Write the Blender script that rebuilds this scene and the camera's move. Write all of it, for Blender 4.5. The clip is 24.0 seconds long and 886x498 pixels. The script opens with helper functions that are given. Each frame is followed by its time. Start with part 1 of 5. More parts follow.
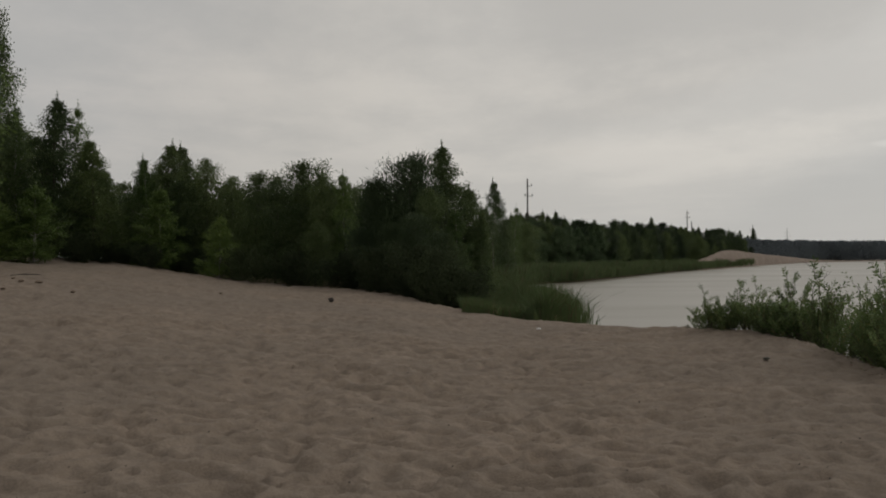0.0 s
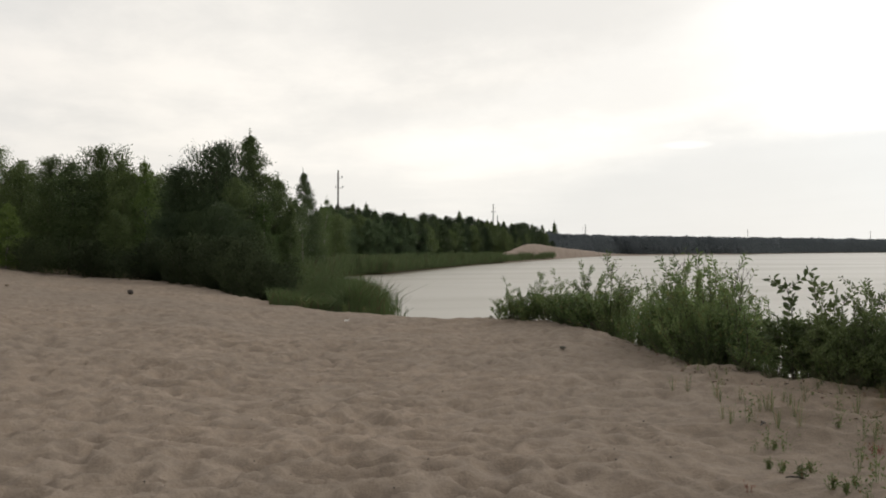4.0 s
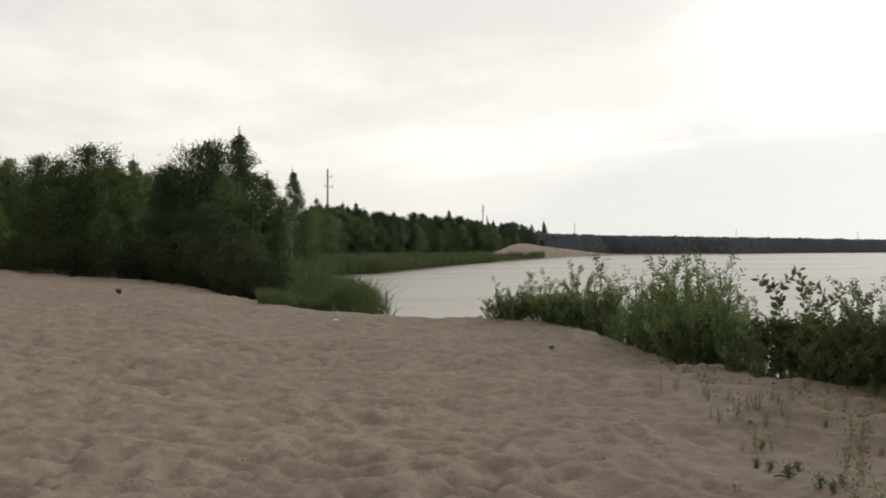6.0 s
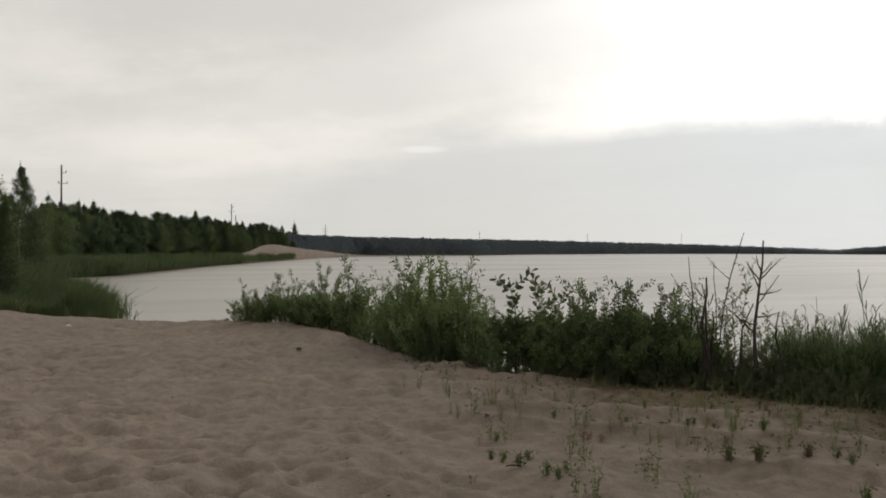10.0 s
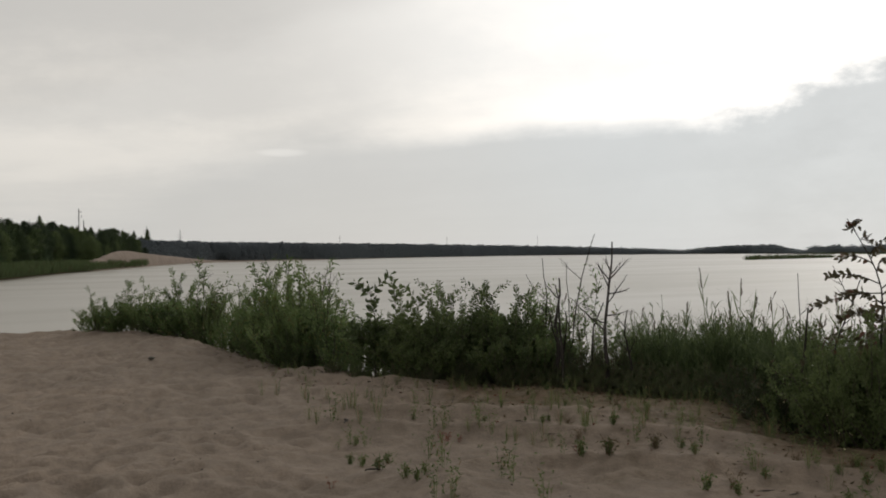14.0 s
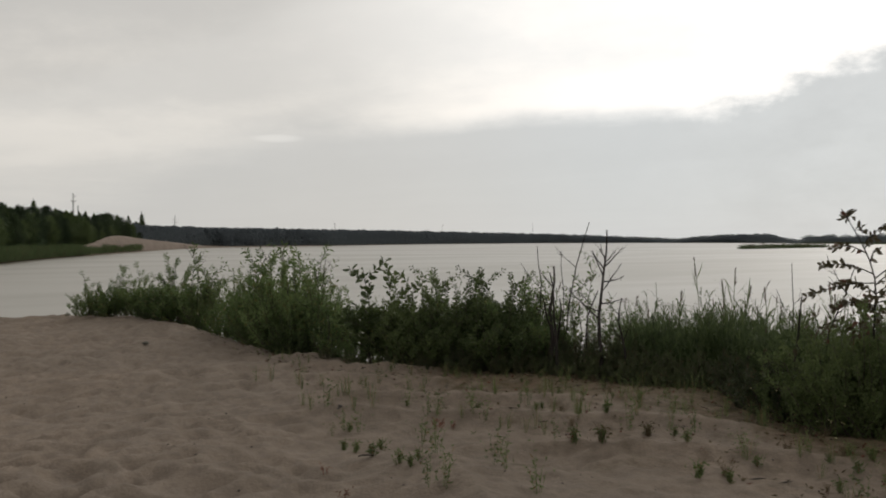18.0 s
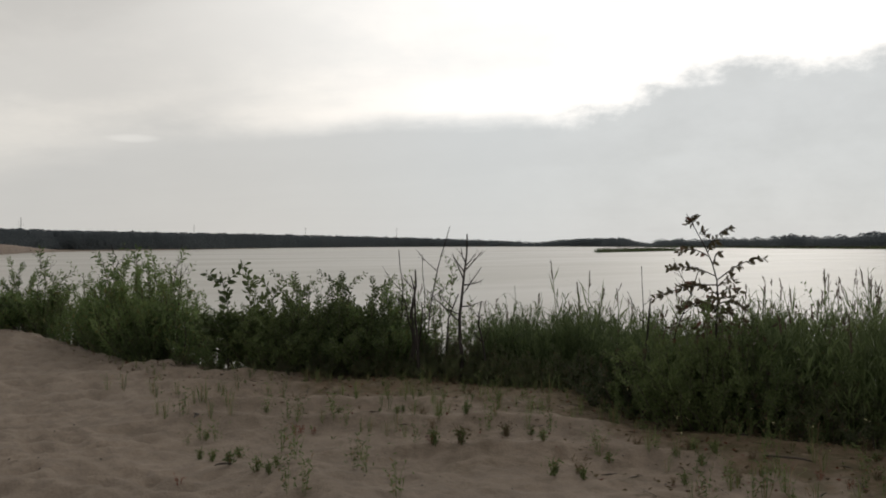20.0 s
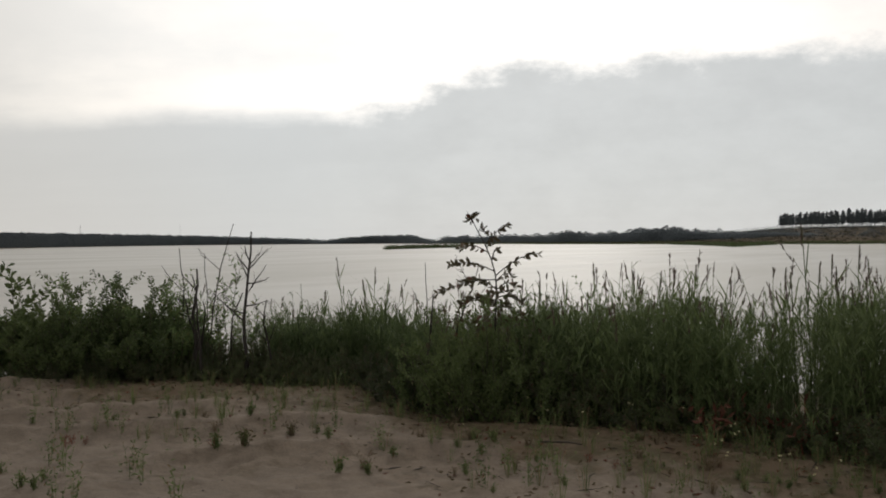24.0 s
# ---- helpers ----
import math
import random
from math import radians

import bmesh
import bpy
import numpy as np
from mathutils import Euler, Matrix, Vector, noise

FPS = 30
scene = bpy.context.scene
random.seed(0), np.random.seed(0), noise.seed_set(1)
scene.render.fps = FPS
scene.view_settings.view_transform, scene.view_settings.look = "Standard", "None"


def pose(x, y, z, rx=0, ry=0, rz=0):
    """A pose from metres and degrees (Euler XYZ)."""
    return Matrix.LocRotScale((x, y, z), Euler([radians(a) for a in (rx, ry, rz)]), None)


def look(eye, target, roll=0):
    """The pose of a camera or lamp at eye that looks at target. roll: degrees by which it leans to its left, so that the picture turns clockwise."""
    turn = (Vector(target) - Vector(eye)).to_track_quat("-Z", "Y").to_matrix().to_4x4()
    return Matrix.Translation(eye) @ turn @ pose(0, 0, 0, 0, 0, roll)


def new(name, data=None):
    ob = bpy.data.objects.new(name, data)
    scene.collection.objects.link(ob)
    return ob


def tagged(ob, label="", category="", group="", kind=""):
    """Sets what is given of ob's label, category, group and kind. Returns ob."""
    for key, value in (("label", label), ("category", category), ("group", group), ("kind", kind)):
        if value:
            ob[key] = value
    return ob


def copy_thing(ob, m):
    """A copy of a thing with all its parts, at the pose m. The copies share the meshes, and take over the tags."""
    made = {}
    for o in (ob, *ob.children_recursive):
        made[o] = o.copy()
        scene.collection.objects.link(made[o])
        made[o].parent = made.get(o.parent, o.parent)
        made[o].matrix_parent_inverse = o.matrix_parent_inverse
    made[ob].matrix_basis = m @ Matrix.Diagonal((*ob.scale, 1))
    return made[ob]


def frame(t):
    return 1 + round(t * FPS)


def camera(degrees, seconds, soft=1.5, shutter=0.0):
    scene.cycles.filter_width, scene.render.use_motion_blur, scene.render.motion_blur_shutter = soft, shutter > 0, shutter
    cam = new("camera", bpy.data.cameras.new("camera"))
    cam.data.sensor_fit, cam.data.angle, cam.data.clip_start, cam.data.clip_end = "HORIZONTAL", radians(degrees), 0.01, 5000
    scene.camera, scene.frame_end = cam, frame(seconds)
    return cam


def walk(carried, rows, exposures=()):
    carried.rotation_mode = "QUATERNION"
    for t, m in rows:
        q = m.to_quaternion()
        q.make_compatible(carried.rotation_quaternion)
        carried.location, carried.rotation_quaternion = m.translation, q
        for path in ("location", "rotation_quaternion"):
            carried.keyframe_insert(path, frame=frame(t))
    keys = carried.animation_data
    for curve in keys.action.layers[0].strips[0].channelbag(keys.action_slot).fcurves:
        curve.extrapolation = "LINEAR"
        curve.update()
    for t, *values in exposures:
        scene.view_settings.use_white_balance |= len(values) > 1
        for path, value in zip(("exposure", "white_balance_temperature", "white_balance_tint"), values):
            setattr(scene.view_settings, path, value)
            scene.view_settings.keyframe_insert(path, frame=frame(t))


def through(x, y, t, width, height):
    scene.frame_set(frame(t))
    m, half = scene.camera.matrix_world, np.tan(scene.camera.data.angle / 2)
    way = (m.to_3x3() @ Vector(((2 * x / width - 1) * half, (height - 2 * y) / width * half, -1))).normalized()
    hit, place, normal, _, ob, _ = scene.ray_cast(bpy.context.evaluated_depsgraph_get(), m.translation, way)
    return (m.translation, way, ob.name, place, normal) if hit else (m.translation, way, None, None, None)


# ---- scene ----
EYE = 3.0  # above the water
cam = camera(50.06, 24.0, soft=1.9, shutter=0.4)
# seconds, yaw, tilt, lean: the camera turns on the spot, a hand's breadth ahead of the body's axis
TURNS = [
    (0, -2.61, 90.54, 0.41),
    (0.5, -2.67, 91.30, 0.07),
    (1, -2.74, 91.10, 0.09),
    (1.5, -2.67, 91.00, 0.20),
    (2, -2.73, 90.76, 0.16),
    (2.5, -2.89, 90.63, 0.10),
    (2.6, -3.66, 90.56, 0.13),
    (2.7, -5.05, 90.49, 0.15),
    (2.8, -7.16, 90.41, 0.18),
    (2.9, -9.26, 90.34, 0.21),
    (3, -11.00, 90.26, 0.24),
    (3.1, -12.64, 90.21, 0.19),
    (3.2, -13.60, 90.16, 0.14),
    (3.3, -14.06, 90.11, 0.10),
    (3.5, -14.04, 90.02, 0.00),
    (5.5, -14.03, 90.01, -0.06),
    (6, -14.65, 89.98, -0.12),
    (6.1, -15.40, 90.02, -0.13),
    (6.2, -16.53, 90.07, -0.15),
    (6.3, -17.84, 90.11, -0.16),
    (6.4, -19.20, 90.16, -0.18),
    (6.5, -20.41, 90.20, -0.19),
    (6.6, -20.91, 90.15, -0.20),
    (7, -20.98, 89.97, -0.24),
    (7.5, -21.01, 89.97, -0.23),
    (8, -20.90, 89.98, -0.34),
    (8.5, -21.12, 89.94, -0.39),
    (9, -21.49, 89.92, -0.50),
    (9.1, -22.28, 89.97, -0.45),
    (9.2, -23.54, 90.03, -0.41),
    (9.3, -25.22, 90.08, -0.36),
    (9.4, -26.88, 90.13, -0.32),
    (9.5, -28.29, 90.19, -0.28),
    (9.7, -29.35, 90.16, -0.26),
    (9.9, -29.60, 90.12, -0.24),
    (11.5, -29.58, 89.87, -0.10),
    (12, -29.57, 89.78, -0.04),
    (12.1, -29.77, 89.66, -0.11),
    (12.2, -30.22, 89.54, -0.18),
    (12.3, -30.96, 89.42, -0.25),
    (12.4, -31.89, 89.30, -0.32),
    (12.5, -33.04, 89.18, -0.39),
    (12.6, -34.87, 89.26, -0.36),
    (12.7, -36.25, 89.33, -0.33),
    (12.8, -37.94, 89.41, -0.30),
    (12.9, -39.21, 89.48, -0.27),
    (13, -39.17, 89.56, -0.24),
    (13.5, -38.59, 90.28, 0.54),
    (14, -38.02, 90.30, 0.45),
    (14.5, -38.50, 89.92, 0.63),
    (15, -38.40, 89.88, 0.55),
    (15.5, -38.06, 90.03, 0.40),
    (16, -38.47, 89.89, 0.05),
    (16.5, -38.15, 89.81, 0.16),
    (17, -37.86, 89.66, 0.30),
    (17.5, -37.83, 89.52, 0.16),
    (18, -38.32, 89.52, 0.05),
    (18.1, -39.02, 89.54, 0.08),
    (18.2, -40.36, 89.57, 0.10),
    (18.3, -41.64, 89.60, 0.13),
    (18.4, -43.13, 89.63, 0.15),
    (18.5, -44.03, 89.66, 0.18),
    (18.7, -45.80, 89.67, 0.15),
    (19, -46.40, 89.69, 0.12),
    (20.2, -46.60, 89.77, -0.03),
    (20.5, -46.79, 89.79, -0.07),
    (21, -48.53, 89.78, 0.11),
    (21.1, -49.81, 89.77, 0.08),
    (21.2, -51.02, 89.75, 0.06),
    (21.3, -51.72, 89.74, 0.03),
    (21.4, -52.42, 89.72, 0.01),
    (21.5, -52.61, 89.71, -0.02),
    (22, -52.03, 89.66, -0.05),
    (22.5, -52.34, 89.86, 0.04),
    (23, -52.43, 89.84, -0.02),
    (23.2, -52.53, 89.89, 0.02),
    (23.3, -53.07, 89.91, 0.04),
    (23.4, -54.54, 89.93, 0.06),
    (23.5, -56.13, 89.96, 0.08),
    (23.6, -57.90, 89.87, 0.15),
    (23.8, -58.88, 89.70, 0.28),
    (24, -59.19, 89.53, 0.41),
]
walk(cam, [(t, pose(-0.2 * math.sin(radians(yaw)), 0.2 * math.cos(radians(yaw)), EYE, tilt, lean, yaw)) for t, yaw, tilt, lean in TURNS],
     [(0, -0.78), (0.3, -0.38), (0.7, 0.0), (1.2, 0.06), (6.0, 0.06), (7.2, 0.04), (8.0, -0.18), (9.0, -0.21), (11.0, -0.42), (12.0, -0.44), (16.0, -0.53), (24.0, -0.53)])

# ---- sky and sun ----
SUN_AZ, SUN_EL = 66.0, 30.0
sun = new("sun", bpy.data.lights.new("sun", "SUN"))
sun.data.energy, sun.data.angle, sun.data.color = 1.0, radians(10), (1.0, 0.95, 0.88)
sun.matrix_world = look((0, 0, 50), (-50 * math.sin(radians(SUN_AZ)), -50 * math.cos(radians(SUN_AZ)), 50 - 50 * math.tan(radians(SUN_EL))))

world = bpy.data.worlds.new("overcast_sky")
scene.world = world
world.use_nodes = True


class Nodes:
    """A short hand for node trees."""

    def __init__(self, tree):
        self.tree = tree
        tree.nodes.clear()

    def add(self, kind, inputs=None, **settings):
        n = self.tree.nodes.new("ShaderNode" + kind)
        for k, v in settings.items():
            setattr(n, k, v)
        for k, v in (inputs or {}).items():
            if isinstance(v, bpy.types.NodeSocket):
                self.tree.links.new(v, n.inputs[k])
            else:
                n.inputs[k].default_value = v
        return n

    def math(self, op, a, b=0.0, c=0.0):
        return self.add("Math", {0: a, 1: b, 2: c}, operation=op).outputs[0]

    def step(self, v, lo, hi, a=0.0, b=1.0):
        return self.add("MapRange", {0: v, 1: lo, 2: hi, 3: a, 4: b}, interpolation_type="SMOOTHSTEP").outputs[0]

    def noise(self, vec, scale, detail=4.0, rough=0.5, distort=0.0):
        return self.add("TexNoise", {"Vector": vec, "Scale": scale, "Detail": detail, "Roughness": rough, "Distortion": distort}).outputs["Fac"]

    def mix(self, f, a, b):
        return self.add("Mix", {0: f, 6: a, 7: b}, data_type="RGBA").outputs[2]

    def link(self, a, b):
        self.tree.links.new(a, b)


w = Nodes(world.node_tree)
d = w.add("TexCoord").outputs["Generated"]
xyz = w.add("SeparateXYZ", {0: d})
up = w.math("MAXIMUM", xyz.outputs[2], 0.0)
depth = w.math("ADD", up, 0.02)
u, v = w.math("DIVIDE", xyz.outputs[0], depth), w.math("DIVIDE", xyz.outputs[1], depth)
deck = w.add("CombineXYZ", {0: u, 1: v, 2: 0.0}).outputs[0]
big = w.noise(w.add("Mapping", {"Vector": deck, "Scale": (0.30, 0.13, 1), "Rotation": (0, 0, radians(-22))}).outputs[0], 1.0, 3.0, 0.5, 0.3)
small = w.noise(w.add("Mapping", {"Vector": deck, "Scale": (0.9, 0.6, 1), "Location": (3.1, 1.7, 0), "Rotation": (0, 0, radians(-22))}).outputs[0], 1.2, 6.0, 0.58, 0.25)
cloud = w.math("ADD", w.math("MULTIPLY", big, 0.8), w.math("MULTIPLY", small, 0.2))
glow_dir = Vector((math.sin(radians(62)) * math.cos(radians(24)), math.cos(radians(62)) * math.cos(radians(24)), math.sin(radians(24))))
near_sun = w.add("VectorMath", {0: d, 1: glow_dir}, operation="DOT_PRODUCT").outputs["Value"]
lobe = w.math("MULTIPLY", w.step(near_sun, 0.80, 0.985), w.math("ADD", 0.55, w.math("MULTIPLY", cloud, 0.9)))
# a smooth lower deck: its rim lies level over the lake, breaks into puffs and climbs in a step towards the east
bearing = w.math("DEGREES", w.math("ARCTAN2", xyz.outputs[0], xyz.outputs[1]))
puff = w.noise(w.add("Mapping", {"Vector": d, "Scale": (1, 1, 1.9)}).outputs[0], 16.0, 6.0, 0.62)
rim_up = w.math("ADD", w.math("ADD", w.step(bearing, 14, 31, 0.03, 0.112), w.step(bearing, 32, 46, 0.0, 0.015)), w.step(bearing, 53, 65, 0.0, 0.050))
rim = w.math("SUBTRACT", xyz.outputs[2], rim_up)
rim = w.math("ADD", rim, w.math("MULTIPLY", w.math("SUBTRACT", puff, 0.5), w.step(bearing, 50, 57, 0.014, 0.060)))
rim = w.math("ADD", rim, w.math("MULTIPLY", w.math("SUBTRACT", small, 0.5), 0.016))
soft = w.step(bearing, 16, 42, 0.05, 0.017)
over = w.add("MapRange", {0: rim, 1: w.math("MULTIPLY", soft, -0.6), 2: soft, 3: 0.0, 4: 1.0}, interpolation_type="SMOOTHSTEP").outputs[0]
thin = w.math("MULTIPLY", w.step(w.math("ADD", cloud, w.math("MULTIPLY", puff, 0.12)), 0.46, 0.64), w.step(xyz.outputs[2], 0.03, 0.15, 0.25, 1.0))
level = w.math("ADD", w.math("ADD", w.step(bearing, 24, 54, 0.685, 0.755), w.math("MULTIPLY", thin, 0.025)), w.math("MULTIPLY", over, w.math("ADD", w.step(bearing, 24, 54, 0.09, 0.035), w.math("MULTIPLY", thin, 0.13))))
level = w.math("ADD", level, w.math("MULTIPLY", w.math("MULTIPLY", lobe, over), 0.42))
level = w.math("ADD", level, w.math("MULTIPLY", w.math("SUBTRACT", puff, 0.5), w.step(bearing, 46, 62, 0.03, 0.16)))
# a greyer sheet above the bright band, its edge climbing to the east, and one small lit cloud below the rim
sheet = w.math("SUBTRACT", xyz.outputs[2], w.math("ADD", 0.139, w.math("MULTIPLY", w.math("SUBTRACT", bearing, 14.4), 0.0054)))
sheet = w.math("ADD", sheet, w.math("MULTIPLY", w.math("SUBTRACT", small, 0.5), 0.08))
sheet = w.math("MULTIPLY", w.step(sheet, -0.012, 0.030), w.math("MULTIPLY", w.step(bearing, 2, 14), w.step(bearing, 34, 46, 1.0, 0.0)))
level = w.math("SUBTRACT", level, w.math("MULTIPLY", sheet, 0.075))
across, above = w.math("DIVIDE", w.math("SUBTRACT", bearing, 28.4), 1.5), w.math("DIVIDE", w.math("SUBTRACT", xyz.outputs[2], 0.106), 0.0045)
wisp = w.math("ADD", w.math("MULTIPLY", across, across), w.math("MULTIPLY", above, above))
level = w.math("ADD", level, w.math("MULTIPLY", w.step(w.math("ADD", wisp, w.math("MULTIPLY", puff, 1.2)), 0.6, 1.9, 1.0, 0.0), 0.10))
warm = w.math("MULTIPLY", over, w.math("ADD", 0.5, w.math("MULTIPLY", thin, 0.5)))
tint = w.mix(warm, (0.975, 1.0, 1.0, 1), (1.048, 0.995, 0.938, 1))
north = w.add("VectorMath", {0: d, 1: (math.sin(radians(14)), math.cos(radians(14)), 0)}, operation="DOT_PRODUCT").outputs["Value"]
tint = w.mix(w.step(north, 0.80, 0.97), tint, w.mix(warm, (1.018, 1.0, 0.960, 1), (1.055, 1.0, 0.918, 1)))
toward = w.add("VectorMath", {0: d, 1: (math.sin(radians(50)), math.cos(radians(50)), 0)}, operation="DOT_PRODUCT").outputs["Value"]
level = w.math("MULTIPLY", level, w.step(toward, 0.42, 0.98, 0.83, 1.06))
hue = w.add("VectorMath", {0: tint, "Scale": level}, operation="SCALE").outputs[0]
sky = w.add("TexSky", sky_type="NISHITA", sun_disc=False, sun_elevation=radians(SUN_EL), sun_rotation=radians(SUN_AZ))
blue = w.add("Background", {"Color": sky.outputs[0], "Strength": 0.004})
veil = w.add("Background", {"Color": hue, "Strength": 1.1})
both = w.add("AddShader", {0: blue.outputs[0], 1: veil.outputs[0]})
w.link(both.outputs[0], w.add("OutputWorld").inputs[0])

# ---- materials ----


def material(name):
    m = bpy.data.materials.new(name)
    m.use_nodes = True
    return m, Nodes(m.node_tree)


def finish(n, shader, height=None, strength=0.3, distance=0.02):
    if height is not None:
        bump = n.add("Bump", {"Height": height, "Strength": strength, "Distance": distance})
        n.link(bump.outputs[0], shader.inputs["Normal"])
    n.link(shader.outputs[0], n.add("OutputMaterial").inputs[0])


def ground_material():
    m, n = material("sand_and_soil")
    pos = n.add("NewGeometry").outputs["Position"]
    cover = n.add("Attribute", attribute_name="cover").outputs["Fac"]
    grain, blot, wide = n.noise(pos, 60, 3), n.noise(pos, 2.3, 5, 0.6), n.noise(pos, 0.25, 4)
    sand = n.mix(n.step(blot, 0.3, 0.7), (0.186, 0.148, 0.114, 1), (0.248, 0.198, 0.154, 1))
    sand = n.mix(n.step(wide, 0.35, 0.65, 0, 0.5), sand, (0.180, 0.152, 0.124, 1))
    sand = n.mix(n.step(n.noise(pos, 7.0, 4, 0.6), 0.42, 0.62, 0, 0.5), sand, (0.132, 0.108, 0.088, 1))
    sand = n.mix(n.step(grain, 0.35, 0.75, 0, 0.35), sand, (0.105, 0.086, 0.070, 1))
    litter = n.mix(n.step(n.noise(pos, 9, 4), 0.4, 0.6), (0.070, 0.058, 0.032, 1), (0.115, 0.086, 0.056, 1))
    litter = n.mix(n.step(blot, 0.42, 0.75, 0, 0.6), litter, (0.110, 0.072, 0.050, 1))
    # lower brightness of the eastern sand, put into its colour
    sand = n.mix(n.add("Attribute", attribute_name="east_dim").outputs["Fac"], sand, (0.092, 0.073, 0.056, 1))
    ragged = n.step(n.math("ADD", cover, n.math("MULTIPLY", n.math("SUBTRACT", n.noise(pos, 3.5, 5, 0.65), 0.5), 1.1)), 0.35, 0.75)
    col = n.mix(ragged, sand, litter)
    b = n.add("BsdfPrincipled", {"Base Color": col, "Roughness": 0.95, "Specular IOR Level": 0.15})
    h = n.math("ADD", n.math("MULTIPLY", n.noise(pos, 14, 4, 0.6), 0.7), n.math("MULTIPLY", grain, 0.25))
    finish(n, b, h, 0.8, 0.03)
    return m


def water_material():
    m, n = material("lake_water")
    pos = n.add("NewGeometry").outputs["Position"]
    ripple = n.noise(n.add("Mapping", {"Vector": pos, "Scale": (0.8, 1.6, 1), "Rotation": (0, 0, 0.5)}).outputs[0], 2.2, 5, 0.6, 0.4)
    swell = n.noise(n.add("Mapping", {"Vector": pos, "Scale": (0.25, 0.7, 1), "Rotation": (0, 0, 0.6)}).outputs[0], 0.5, 4)
    gust = n.step(n.noise(n.add("Mapping", {"Vector": pos, "Scale": (0.012, 0.045, 1), "Rotation": (0, 0, 0.75)}).outputs[0], 1.0, 5, 0.6), 0.36, 0.64, 0.28, 0.36)
    b = n.add("BsdfPrincipled", {"Base Color": (0.208, 0.192, 0.154, 1), "Roughness": gust, "IOR": 1.40, "Specular Tint": (1.0, 0.970, 0.895, 1)})
    finish(n, b, n.math("ADD", ripple, n.math("MULTIPLY", swell, 0.06)), 0.10, 0.05)
    return m


def leaf_material(name, dark, light, gloss=0.45, through=0.3, dry=None):
    m, n = material(name)
    geo = n.add("NewGeometry")
    each, tree = geo.outputs["Random Per Island"], n.add("ObjectInfo").outputs["Random"]
    blot = n.noise(geo.outputs["Position"], 1.1, 3)
    f = n.math("ADD", n.math("MULTIPLY", each, 0.24), n.math("ADD", n.math("MULTIPLY", tree, 0.46), n.math("MULTIPLY", blot, 0.40)))
    col = n.mix(n.step(f, 0.15, 0.95), (*dark, 1), (*light, 1))
    if dry:
        col = n.mix(n.step(each, 0.86, 0.93), col, (*dry, 1))
    b = n.add("BsdfPrincipled", {"Base Color": col, "Roughness": gloss, "Specular IOR Level": 0.18})
    t = n.add("BsdfTranslucent", {"Color": col})
    both = n.add("MixShader", {0: through, 1: b.outputs[0], 2: t.outputs[0]})
    n.link(both.outputs[0], n.add("OutputMaterial").inputs[0])
    return m


def rough_material(name, a, b, scale, rough=0.9, bump=0.4, metal=0.0, stretch=(1, 1, 1)):
    m, n = material(name)
    pos = n.add("Mapping", {"Vector": n.add("TexCoord").outputs["Object"], "Scale": stretch}).outputs[0]
    f, fine = n.noise(pos, scale, 5, 0.6), n.noise(pos, scale * 7, 3)
    col = n.mix(n.step(n.math("ADD", n.math("MULTIPLY", f, 0.75), n.math("MULTIPLY", fine, 0.25)), 0.32, 0.68), (*a, 1), (*b, 1))
    s = n.add("BsdfPrincipled", {"Base Color": col, "Roughness": rough, "Metallic": metal, "Specular IOR Level": 0.3})
    finish(n, s, f, bump, 0.02)
    return m


SAND, WATER = ground_material(), water_material()
BIRCH_LEAF = leaf_material("birch_leaf", (0.052, 0.086, 0.028), (0.148, 0.212, 0.062))
ALDER_LEAF = leaf_material("alder_leaf", (0.042, 0.066, 0.027), (0.122, 0.162, 0.058))
PINE_LEAF = leaf_material("pine_needle", (0.025, 0.042, 0.021), (0.060, 0.086, 0.038), through=0.15)
# darker copy of the alder leaf: shade at the wood's foot put into colour
SHADED_SHRUB = leaf_material("shaded_undergrowth_leaf", (0.027, 0.038, 0.019), (0.052, 0.068, 0.030), 0.85, 0.3)
PALE_LEAF = leaf_material("pale_willow_leaf", (0.058, 0.090, 0.042), (0.110, 0.155, 0.078), 0.6, 0.3)
YOUNG_LEAF = leaf_material("young_leaf", (0.070, 0.112, 0.030), (0.170, 0.236, 0.066))
# distance haze is mixed into this paler, bluer leaf colour
HAZED_LEAF = leaf_material("hazed_forest_leaf", (0.100, 0.117, 0.127), (0.126, 0.144, 0.154), 0.9, 0.4)
WILLOW_LEAF = leaf_material("willow_leaf", (0.072, 0.114, 0.040), (0.196, 0.262, 0.104), 0.45, 0.45, (0.16, 0.16, 0.06))
HEATH_LEAF = leaf_material("heath_leaf", (0.045, 0.042, 0.030), (0.085, 0.075, 0.055), 0.9, 0.2)
REED_LEAF = leaf_material("reed_leaf", (0.066, 0.094, 0.038), (0.165, 0.208, 0.086), 0.8, 0.45)
BED_REED = leaf_material("shallow_reed_leaf", (0.036, 0.056, 0.023), (0.084, 0.118, 0.045), 0.7, 0.25, (0.10, 0.078, 0.045))
BANK_REED = leaf_material("bank_reed_leaf", (0.046, 0.070, 0.030), (0.094, 0.128, 0.055), 0.7, 0.3, (0.10, 0.080, 0.05))
GRASS_LEAF = leaf_material("grass_leaf", (0.066, 0.092, 0.034), (0.140, 0.176, 0.068), 0.6, 0.3, (0.20, 0.15, 0.085))
RED_LEAF = leaf_material("reddish_leaf", (0.040, 0.042, 0.022), (0.095, 0.078, 0.045), 0.4, 0.25, (0.12, 0.06, 0.04))
PLUME = leaf_material("reed_plume", (0.075, 0.056, 0.044), (0.155, 0.120, 0.095), 0.8, 0.3)
BARK = rough_material("grey_brown_bark", (0.045, 0.036, 0.028), (0.10, 0.085, 0.07), 6, stretch=(1, 1, 0.3))
